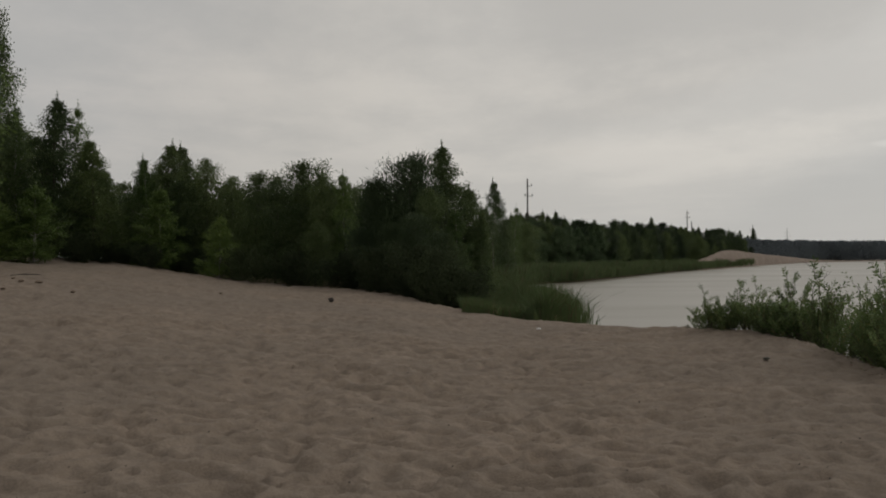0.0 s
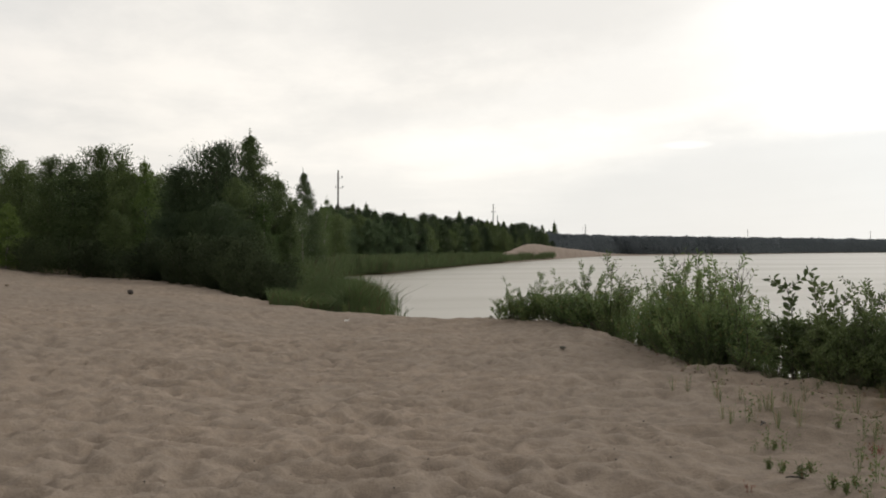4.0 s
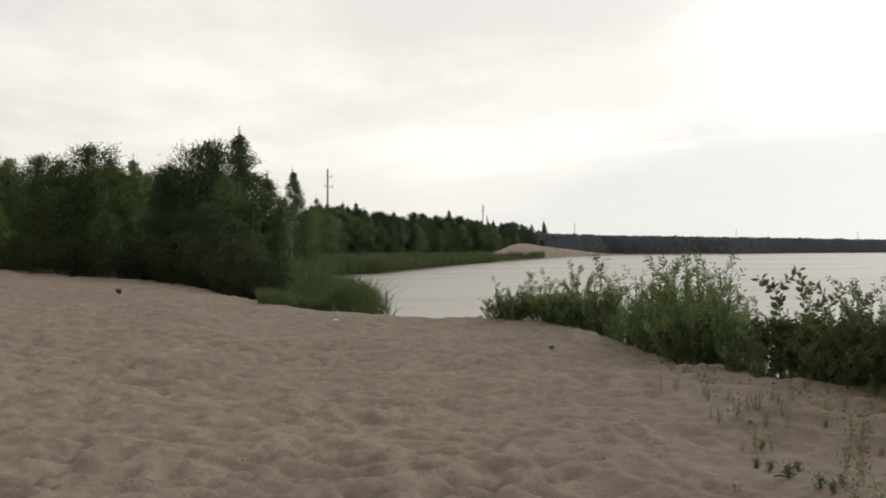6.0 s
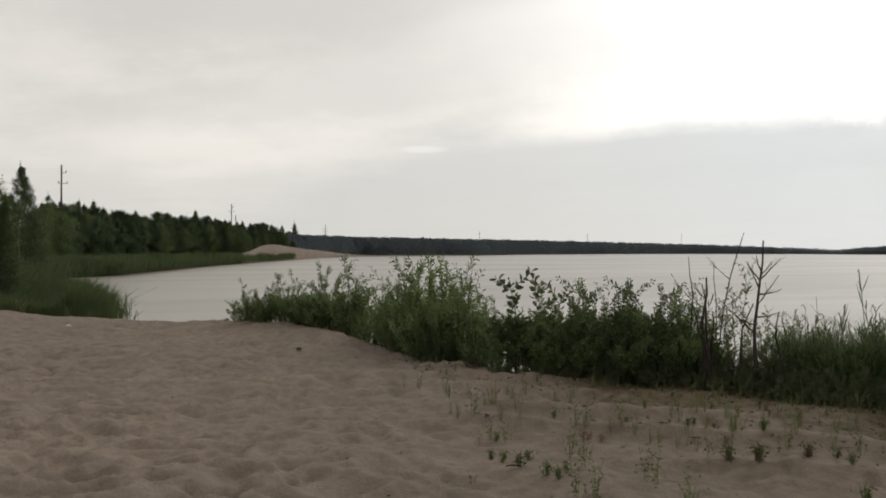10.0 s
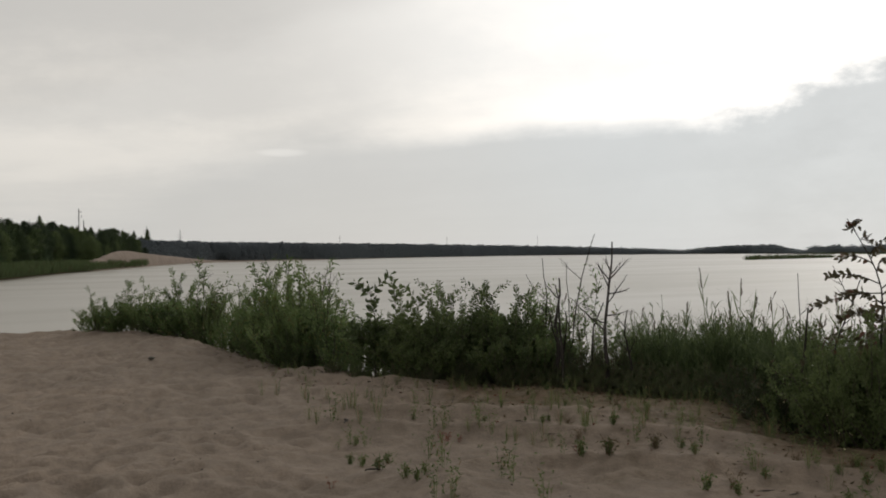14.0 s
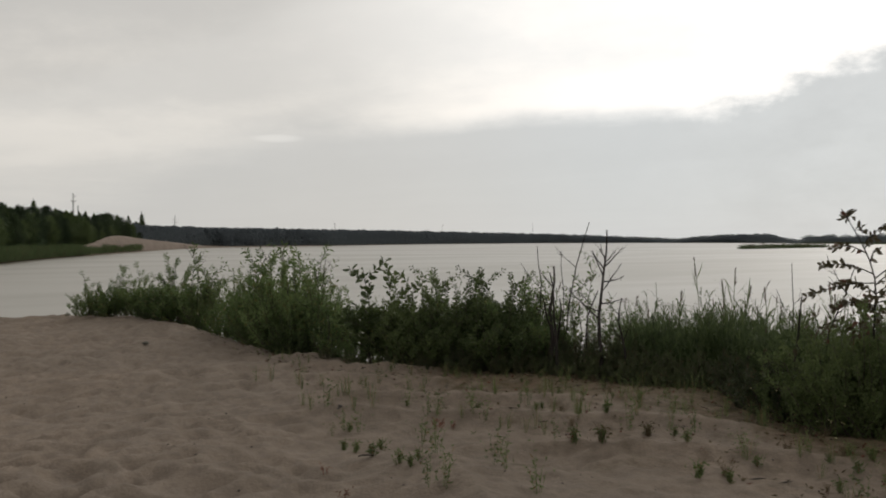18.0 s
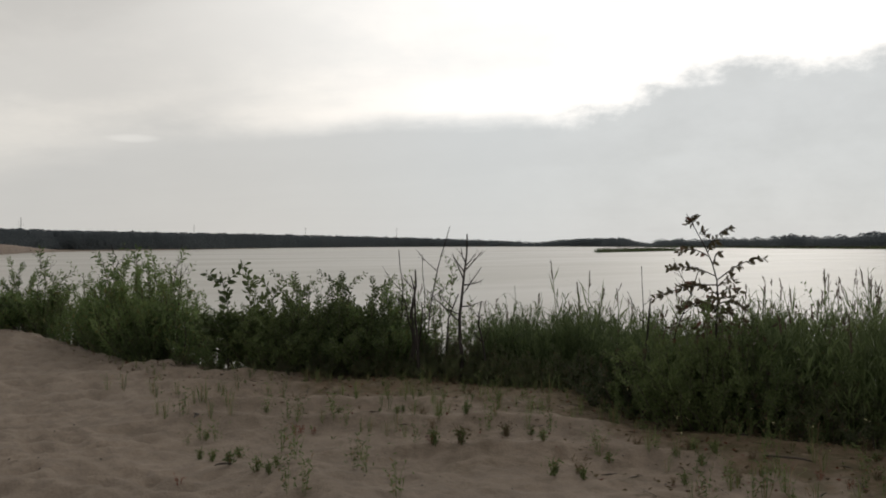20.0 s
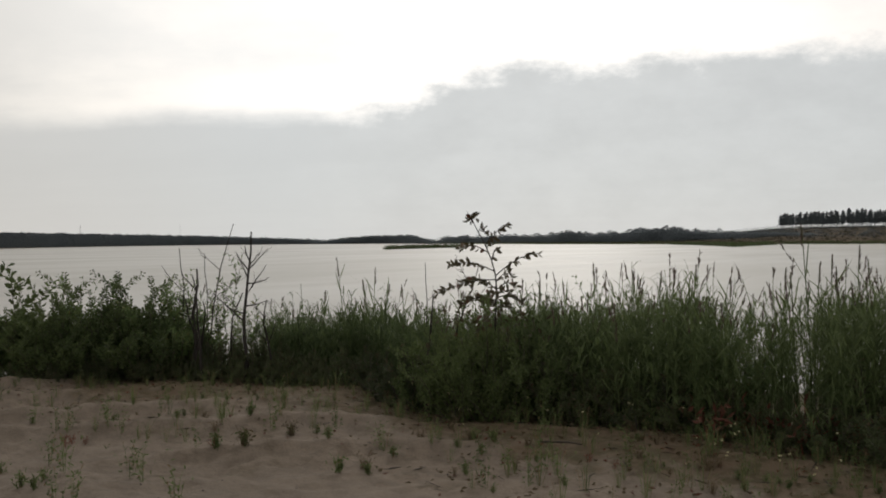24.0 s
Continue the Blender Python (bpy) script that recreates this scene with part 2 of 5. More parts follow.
BIRCH_BARK = rough_material("birch_bark", (0.10, 0.09, 0.08), (0.42, 0.40, 0.37), 5, stretch=(1, 1, 2.5))
DEAD_BARK = rough_material("dead_wet_bark", (0.020, 0.017, 0.015), (0.046, 0.039, 0.034), 12, stretch=(1, 1, 0.3))
POLE_WOOD = rough_material("tarred_pole_wood", (0.06, 0.055, 0.05), (0.12, 0.11, 0.10), 5, stretch=(1, 1, 0.2))
MOUND_SAND = rough_material("heaped_sand", (0.135, 0.102, 0.078), (0.205, 0.160, 0.125), 0.35)

# ---- the lie of the land ----
PLAN_AZ = [-180, -60, -35, -22, -16.5, -13.5, -10.3, -7, -3.7, -0.3, 1.8, 6.5, 13, 16.5, 20.3, 23.5, 26, 30, 38.5, 50, 54.7, 58, 66, 80, 100, 130, 180]
RIM_FAR = [60, 50, 46, 45, 45, 42, 40, 40, 38, 35, 30, 26, 23, 23, 20.6, 17.9, 15, 12.8, 11.5, 10.8, 10.2, 8.9, 8.1, 7.2, 7, 40, 60]
RIM_UP = [1.6, 3.2, 3.5, 3.18, 2.87, 2.52, 2.13, 1.87, 1.79, 1.66, 1.43, 1.32, 1.30, 1.30, 1.39, 1.38, 1.37, 1.36, 1.38, 1.38, 1.38, 1.35, 1.36, 1.37, 1.4, 1.6, 1.6]
SHORE_AZ = [-180, -5, 2, 5, 8.1, 10.7, 13.6, 17.8, 20.5, 24.3, 31.6, 44, 50, 56, 60, 66, 73, 79, 90, 128, 131, 180]
SHORE_FAR = [20, 40, 45, 75, 104, 113, 142, 207, 279, 434, 590, 1250, 1400, 1350, 1000, 740, 620, 560, 520, 500, 20, 20]
HILL_AZ, HILL_UP = [-180, 40, 60, 70, 76, 79, 84, 110, 180], [1.5, 1.5, 1.5, 2.5, 6.5, 9.2, 9.6, 9.0, 2]


def hashed(i, j, seed):
    k = (i * 374761393 + j * 668265263 + seed * 1442695041) & 0x7FFFFFFF
    k = ((k ^ (k >> 13)) * 1274126177) & 0x7FFFFFFF
    return ((k ^ (k >> 16)) & 0xFFFF) / 65535.0


def lattice(x, y, seed):
    """Smooth value noise, 0 to 1."""
    xi, yi = np.floor(x).astype(np.int64), np.floor(y).astype(np.int64)
    fx, fy = x - xi, y - yi
    fx, fy = fx * fx * (3 - 2 * fx), fy * fy * (3 - 2 * fy)
    low = hashed(xi, yi, seed) * (1 - fx) + hashed(xi + 1, yi, seed) * fx
    high = hashed(xi, yi + 1, seed) * (1 - fx) + hashed(xi + 1, yi + 1, seed) * fx
    return low * (1 - fy) + high * fy


def hollows(x, y, cell, seed):
    """Trodden cups with a raised rim in level sand, 0 to 1."""
    xi, yi = np.floor(x / cell).astype(np.int64), np.floor(y / cell).astype(np.int64)
    best = np.full(np.shape(x), 9.0)
    for i in (-1, 0, 1):
        for j in (-1, 0, 1):
            cx, cy = xi + i, yi + j
            jx = hashed(cx, cy, seed + 50)
            jy = hashed(cx, cy, seed + 60)
            size = 0.75 + 0.7 * hashed(cx, cy, seed + 70) + 9.0 * (hashed(cx, cy, seed + 80) < 0.22)
            best = np.minimum(best, np.hypot(x / cell - cx - jx, y / cell - cy - jy) * size)
    return smooth(best, 0.08, 0.62) + 0.30 * np.exp(-((best - 0.64) / 0.13) ** 2)


def smooth(v, lo, hi):
    t = np.clip((v - lo) / (hi - lo), 0, 1)
    return t * t * (3 - 2 * t)


def bend(a, xs, ys):
    """Interpolation between few values, rounded at its corners."""
    return sum(np.interp(a + o, xs, ys) for o in (-1.5, -0.75, 0, 0.75, 1.5)) / 5


def relief(x, y, r, sand):
    """Footprints and drifts in the sand, humps in the turf."""
    out = np.zeros(np.shape(x))
    k = (r < 120) & (r > 0.5)
    x, y, r, sand = x[k], y[k], r[k], sand[k]
    wx, wy = x + 0.35 * lattice(x * 1.9, y * 1.9, 5), y + 0.35 * lattice(x * 1.9, y * 1.9, 6)
    cup = hollows(wx, wy * 1.25, 0.40, 1) * (0.35 + 0.9 * lattice(x * 0.7, y * 0.7, 8))
    dents = 0.080 * (cup - 0.4) + 0.042 * (hollows(wx + 3, wy * 1.3, 0.22, 2) - 0.5) + 0.08 * (lattice(x * 0.55, y * 0.55, 3) - 0.5) + 0.03 * (lattice(wx * 1.6, wy * 1.6, 4) - 0.5)
    a = np.degrees(np.arctan2(x, y))
    crest = 1 - np.abs(2 * lattice(a * 0.045 + 0.12 * r, r * 0.85 + 0.3 * lattice(x, y, 12), 11) - 1)
    drift = smooth(a, 24, 34)
    dents = dents * (1 - 0.45 * drift) + 0.24 * drift * (crest ** 3 - 0.3)
    out[k] = sand * dents * smooth(r, 0.5, 2.5) + (1 - sand) * 0.10 * (lattice(x * 0.8, y * 0.8, 7) - 0.5)
    return out


def land(x, y, rough=True):
    """Height of the ground, above the water, and how much of it is grown over."""
    x, y = np.asarray(x, float), np.asarray(y, float)
    a, r = np.degrees(np.arctan2(x, y)), np.hypot(x, y)
    rim, top = bend(a, PLAN_AZ, RIM_FAR), bend(a, PLAN_AZ, RIM_UP)
    t = np.clip(r / rim, 0, 1.0)
    near = 1.4 + (top - 1.4) * t ** 1.3
    past = np.maximum(r - rim, 0)
    side = smooth(a, -1, 7) * (1 - smooth(a, 125, 132))
    slope = np.interp(a, [0, 10, 20, 30, 60], [0.10, 0.15, 0.15, 0.14, 0.12])
    wet = np.maximum(near - side * slope * past * past / (past + 1.2), -1.2)
    wet = wet - (1 - side) * np.clip((past - 15) * 0.012, 0, 1.2) * smooth(r, 40, 140)
    shore, hill = np.interp(a, SHORE_AZ, SHORE_FAR), np.interp(a, HILL_AZ, HILL_UP)
    far = -1.2 + 1.5 * smooth(r, shore - 6, shore + 4) + hill * smooth(r, shore + 10, shore + 90)
    z = np.where(side > 0.02, np.maximum(wet, far), wet)
    cover = np.where(side > 0.5, smooth(past, 0.2, 1.6), smooth(past, 0.3, 2.5))
    cover = np.maximum(cover, 0.80 * smooth(a, 26, 45) * smooth(r / rim, 0.72, 1.0) * (a < 125))
    # thin litter over all the eastern sand, which also dims its too bright tone
    cover = np.maximum(cover, 0.36 * smooth(a, 22, 42) * (a < 125))
    cover = cover * (1 - (smooth(a, 20.5, 22) * (1 - smooth(a, 34, 37)) * (np.abs(r - shore - 5) < 9)))
    open_shore = smooth(a, 9.5, 12) * (1 - smooth(a, 18, 20)) * (r < 60)
    cover = cover * (1 - open_shore)
    if rough:
        z = z + relief(x, y, r, np.clip(1 - cover, 0, 1) * (1 - smooth(r, 60, 120)))
    return z, cover


def up_at(x, y):
    return float(land(np.array([x]), np.array([y]), x * x + y * y < 60 * 60)[0][0])


def polar(az, r):
    return r * math.sin(radians(az)), r * math.cos(radians(az))


def mesh_of(name, verts, faces, mat, smooth_faces=True):
    me = bpy.data.meshes.new(name)
    me.from_pydata(verts if isinstance(verts, list) else verts.tolist(), [], faces if isinstance(faces, list) else faces.tolist())
    me.materials.append(mat)
    if smooth_faces:
        me.polygons.foreach_set("use_smooth", [True] * len(me.polygons))
    me.update()
    return me


def build_ground():
    az = np.concatenate([np.arange(-45, 105, 0.3), np.arange(105, 315, 1.25)])
    rr = [0.3]
    while rr[-1] < 60:
        rr.append(max(rr[-1] * (1.006 if rr[-1] < 32 else 1.0115), rr[-1] + 0.03 if rr[-1] > 3.5 else rr[-1] + 0.06))
    while rr[-1] < 4600:
        rr.append(rr[-1] * 1.03)
    rr = np.array(rr)
    A, R = np.meshgrid(np.radians(az), rr)
    X, Y = R * np.sin(A), R * np.cos(A)
    Z, C = land(X, Y)
    n, k = A.shape
    verts = np.stack([X.ravel(), Y.ravel(), Z.ravel()], 1).tolist() + [[0, 0, 1.4]]
    i, j = np.meshgrid(np.arange(n - 1), np.arange(k), indexing="ij")
    j2 = (j + 1) % k
    quads = np.stack([i * k + j, (i + 1) * k + j, (i + 1) * k + j2, i * k + j2], -1).reshape(-1, 4)
    faces = quads.tolist() + [[n * k, t, (t + 1) % k] for t in range(k)]
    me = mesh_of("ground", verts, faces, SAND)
    me.attributes.new("cover", "FLOAT", "POINT").data.foreach_set("value", C.ravel().tolist() + [0.0])
    # dims the sand colour by bearing towards the east, in uneven patches
    east_dim = 0.26 * smooth(np.degrees(A), 14, 40) * (1 - smooth(np.degrees(A), 130, 160)) * (0.6 + 0.8 * lattice(X * 0.9, Y * 0.9, 19))
    me.attributes.new("east_dim", "FLOAT", "POINT").data.foreach_set("value", east_dim.ravel().tolist() + [0.0])
    tagged(new("ground", me), "pale trodden sand beach running into grassy lake banks", "ground", kind="structure")


build_ground()
water = new("water", mesh_of("water", [(-4600, -4600, 0), (4600, -4600, 0), (4600, 4600, 0), (-4600, 4600, 0)], [(0, 1, 2, 3)], WATER, False))
tagged(water, "calm pale grey lake with fine wind ripples", "lake", kind="structure")

# ---- plants: builders ----
rng = np.random.default_rng(7)


class Shape:
    """Gathers vertices and faces for one mesh."""

    def __init__(self):
        self.v, self.f, self.n = [], [], 0

    def put(self, verts, faces):
        self.v.append(np.asarray(verts, float).reshape(-1, 3))
        self.f.extend((np.asarray(faces) + self.n).tolist())
        self.n += len(self.v[-1])

    def tube(self, pts, radii, sides=5):
        pts, radii = np.asarray(pts, float), np.asarray(radii, float)
        t = np.gradient(pts, axis=0)
        t /= np.linalg.norm(t, axis=1)[:, None] + 1e-9
        ref = np.where(np.abs(t[:, 2:3]) > 0.8, np.array([[1.0, 0, 0]]), np.array([[0, 0, 1.0]]))
        a = np.cross(t, ref)
        a /= np.linalg.norm(a, axis=1)[:, None] + 1e-9
        b = np.cross(t, a)
        ang = np.arange(sides) * 2 * np.pi / sides
        ring = pts[:, None] + radii[:, None, None] * (np.cos(ang)[None, :, None] * a[:, None] + np.sin(ang)[None, :, None] * b[:, None])
        m = len(pts)
        faces = [[i * sides + j, i * sides + (j + 1) % sides, (i + 1) * sides + (j + 1) % sides, (i + 1) * sides + j] for i in range(m - 1) for j in range(sides)]
        self.put(ring, faces)

    def leaves(self, at, way, length, width, fold=0.25):
        """Diamond leaves at points, along ways, each of two folded triangles."""
        at, way = np.asarray(at, float), np.asarray(way, float)
        way = way / (np.linalg.norm(way, axis=1)[:, None] + 1e-9)
        side = np.cross(way, rng.normal(size=way.shape))
        side /= np.linalg.norm(side, axis=1)[:, None] + 1e-9
        nor = np.cross(side, way)
        L, W = np.broadcast_to(length, len(at))[:, None], np.broadcast_to(width, len(at))[:, None]
        mid = at + way * L * 0.45 + nor * W * fold
        v = np.stack([at, mid + side * W * 0.5, at + way * L, mid - side * W * 0.5], 1)
        self.put(v, np.arange(len(at) * 4).reshape(-1, 4))

    def blades(self, at, way, length, width, fold=0.22):
        """Lens-shaped leaves, folded along the midrib, each of two quads."""
        at, way = np.asarray(at, float), np.asarray(way, float)
        way = way / (np.linalg.norm(way, axis=1)[:, None] + 1e-9)
        side = np.cross(way, rng.normal(size=way.shape))
        side /= np.linalg.norm(side, axis=1)[:, None] + 1e-9
        nor = np.cross(side, way)
        L, W = np.broadcast_to(length, len(at))[:, None], np.broadcast_to(width, len(at))[:, None]
        low, high = at + way * L * 0.30 + nor * W * fold, at + way * L * 0.66 + nor * W * fold * 0.8
        tip = at + way * L - nor * W * 0.15
        v = np.stack([at, low + side * W * 0.46, high + side * W * 0.42, tip, high - side * W * 0.42, low - side * W * 0.46], 1)
        base = np.arange(len(at))[:, None] * 6
        self.put(v, np.concatenate([base + np.array([0, 1, 2, 3]), base + np.array([0, 3, 4, 5])]))

    def mesh(self, name, mat, smooth_faces=True):
        return mesh_of(name, np.concatenate(self.v), self.f, mat, smooth_faces)


def thing(name, label, category, group="", kind=""):
    return tagged(new(name), label, category, group, kind)


def part(name, me, parent, label=""):
    ob = new(name, me)
    ob.parent = parent
    return tagged(ob, label) if label else ob


def put_at(ob, x, y, turn=0.0, size=1.0, z=None, wide=None):
    """Stand a built thing on the ground."""
    z = up_at(x, y) if z is None else z
    ob.matrix_basis = pose(x, y, z, 0, 0, turn) @ Matrix.Diagonal((wide or size, wide or size, size, 1))
    return ob


def tree_parts(kind, height, seed, leaves, leaf, width, bare=0.12, loose=1.0):
    """Trunk and crown meshes of one tree, its foot at the origin."""
    global rng
    keep, rng = rng, np.random.default_rng(seed)
    trunk, crown = Shape(), Shape()
    h = np.linspace(0, 1, 9)
    sway = np.cumsum(rng.normal(0, 0.012 * height, (9, 2)), 0) * h[:, None]
    line = np.c_[sway, h * height * 1.02]
    line[0, 2] = -0.25
    trunk.tube(line, 0.011 * height * (1 - h) ** 0.8 + 0.008, 7)
    limbs = {"pine": 46, "birch": 34, "alder": 30, "spire": 64, "bush": 24}[kind]
    prof = {"pine": lambda u: 1.12 * (1 - u) ** 0.48 * (0.6 + 0.4 * min(1, u * 4)) + 0.04,
            "birch": lambda u: 1.3 * (u + 0.10) ** 0.35 * (1 - u) ** 0.85 + 0.03,
            "alder": lambda u: 1.1 * (u + 0.08) ** 0.35 * (1 - u ** 2.4) ** 0.8 + 0.05,
            "spire": lambda u: 1.15 * (1 - u) ** 0.74 * (0.7 + 0.3 * min(1, u * 5)) + 0.01,
            "bush": lambda u: 1.0 * (1 - u ** 2.2) ** 0.7 + 0.05}[kind]
    rise = {"pine": 0.55, "birch": 0.75, "alder": 0.6, "spire": 0.45, "bush": 0.9}[kind]
    per = max(4, leaves // limbs)
    for i in range(limbs):
        uu = (i + rng.uniform(0, 1)) / limbs
        z0 = height * (bare + (1 - bare) * uu * 0.97)
        ang = i * 2.39996 + rng.normal(0, 0.35)
        reach = width * 0.5 * prof(uu) * (rng.uniform(0.7, 1.15) if kind == "spire" else rng.uniform(0.5, 1.25))
        out = np.array([math.cos(ang), math.sin(ang), 0])
        start = np.array([np.interp(z0, line[:, 2], line[:, 0]), np.interp(z0, line[:, 2], line[:, 1]), z0 - 0.3 * reach * rise])
        s = np.linspace(0, 1, 5)[:, None]
        lift = rise * reach * (s ** 1.2 if kind != "birch" else 1.25 * s - 0.55 * s * s * (1.2 - uu))
        pts = start + out * reach * s + np.array([0, 0, 1.0]) * lift
        pts[1:] += rng.normal(0, 0.04 * reach, (4, 3))
        trunk.tube(pts, 0.0035 * height * (1 - 0.8 * s[:, 0]) * (1.1 - 0.7 * uu) + 0.003, 4)
        # twigs carry the leaves in clumps
        n_clump = 14
        n = int(per * (0.4 + 0.9 * prof(uu)))
        cl = rng.uniform(0.22, 1.05, n_clump)
        c = start + out * reach * cl[:, None] + np.array([0, 0, 1.0]) * np.interp(cl, s[:, 0], lift[:, 0])[:, None] + np.clip(rng.normal(0, 1, (n_clump, 3)), -1.6, 1.6) * (0.13 * reach + 0.04)
        pick = rng.integers(0, n_clump, n)
        spread = loose * (0.060 * reach + 0.010 * height if kind in ("birch", "spire") else 0.088 * reach + 0.019 * height) * np.array([1, 1, 0.75 if kind != "pine" else 0.9])
        at = c[pick] + np.clip(rng.normal(0, 1, (n, 3)), -1.7, 1.7) * spread
        if kind == "pine":
            way = rng.normal(0, 0.5, (n, 3)) + out * 0.5 + np.array([0, 0, 0.9])
            crown.leaves(at, way, leaf * rng.uniform(1.3, 2.4, n), leaf * rng.uniform(0.28, 0.5, n))
            q = rng.uniform(0.45, 1.0, 9)
            tips = start + out * reach * q[:, None] + np.array([0, 0, 1.0]) * np.interp(q, s[:, 0], lift[:, 0])[:, None] + rng.normal(0, 0.05 * reach, (9, 3))
            crown.leaves(np.repeat(tips, 3, 0), rng.normal(0, 0.16, (27, 3)) + np.array([0, 0, 1.0]) + out * 0.15, height * rng.uniform(0.025, 0.055, 27), height * 0.009)
        else:
            way = rng.normal(0, 0.8, (n, 3)) + out * 0.3 + np.array([0, 0, -0.35 if kind == "birch" else 0.1])
            crown.leaves(at, way, leaf * rng.uniform(0.7, 1.4, n), leaf * rng.uniform(0.5, 0.95, n))
    if kind in ("spire", "pine", "birch"):  # leaders
        n = per // 2
        f = 1.04 - 0.20 * rng.uniform(0, 1, n) ** 0.6
        thin = 0.01 + (1.04 - f) * width * 0.17
        at = np.c_[np.clip(rng.normal(0, 1, (n, 2)), -1.4, 1.4) * thin[:, None], f * height]
        crown.leaves(at + np.c_[np.tile(line[-1, :2], (n, 1)), np.zeros(n)], rng.normal(0, 0.5, (n, 3)) + np.array([0, 0, 0.5]), leaf, leaf * 0.5)
    rng = keep
    return trunk, crown


def tree(name, label, kind, height, width, seed, leaf_mat, bark_mat, leaves=9000, leaf=0.135, bare=0.03, group="forest edge", loose=1.25):
    trunk, crown = tree_parts(kind, height, seed, leaves, leaf, width, bare, loose)
    t = thing(name, label, "tree", group)
    part("trunk", trunk.mesh("trunk", bark_mat), t)
    part("crown", crown.mesh("crown", leaf_mat, False), t)
    return t


# ---- the wood at the edge of the sand ----
MODELS = {
    "birch": tree("birch_tree", "slender green birch at the edge of the sand", "birch", 8.0, 3.2, 11, BIRCH_LEAF, BIRCH_BARK, 19000, 0.088),
    "spire": tree("young_birch_tree", "tall narrow dark green birch with a pointed tip", "spire", 8.0, 4.4, 12, ALDER_LEAF, BARK, 30000, 0.085),
    "pine": tree("pine_tree", "bushy dark young pine with upright candles", "pine", 7.0, 5.2, 13, PINE_LEAF, BARK, 28000, 0.11),
    "alder": tree("alder_tree", "broad dark green alder behind the sand", "alder", 7.0, 4.4, 14, ALDER_LEAF, BARK, 21000, 0.092),
    "round": tree("alder_tree", "dense dark alder with a rounded top", "alder", 7.0, 5.2, 15, ALDER_LEAF, BARK, 23000, 0.092),
    "light": tree("birch_sapling", "light green young birch in front of the wood", "birch", 5.0, 2.6, 16, YOUNG_LEAF, BIRCH_BARK, 13000, 0.085),
    "sparse": tree("birch_tree", "thin birch with open airy twigs", "birch", 9.0, 4.0, 17, BIRCH_LEAF, BIRCH_BARK, 7500, 0.11, 0.15),
    "shrub": tree("alder_bush", "low dark green bush at the foot of the wood", "bush", 2.4, 3.0, 18, SHADED_SHRUB, BARK, 8000, 0.090, 0.0),
}
TALL = {"birch": 8.3, "spire": 8.4, "pine": 7.3, "alder": 7.0, "round": 7.0, "light": 5.0, "sparse": 9.0, "shrub": 2.4}
used = set()


def plant(kind, az, far, tip, wide=1.0, turn=None):
    """A tree by its bearing, distance and the elevation of its tip."""
    x, y = polar(az, far)
    z = up_at(x, y)
    size = (EYE + far * math.tan(radians(tip)) - z) / TALL[kind]
    ob = MODELS[kind]
    turn = (az * 137) % 360 if turn is None else turn
    if kind in used:
        ob = copy_thing(ob, Matrix())
        ob.scale = (1, 1, 1)
    used.add(kind)
    return put_at(ob, x, y, turn, size, z - 0.05, size * wide)


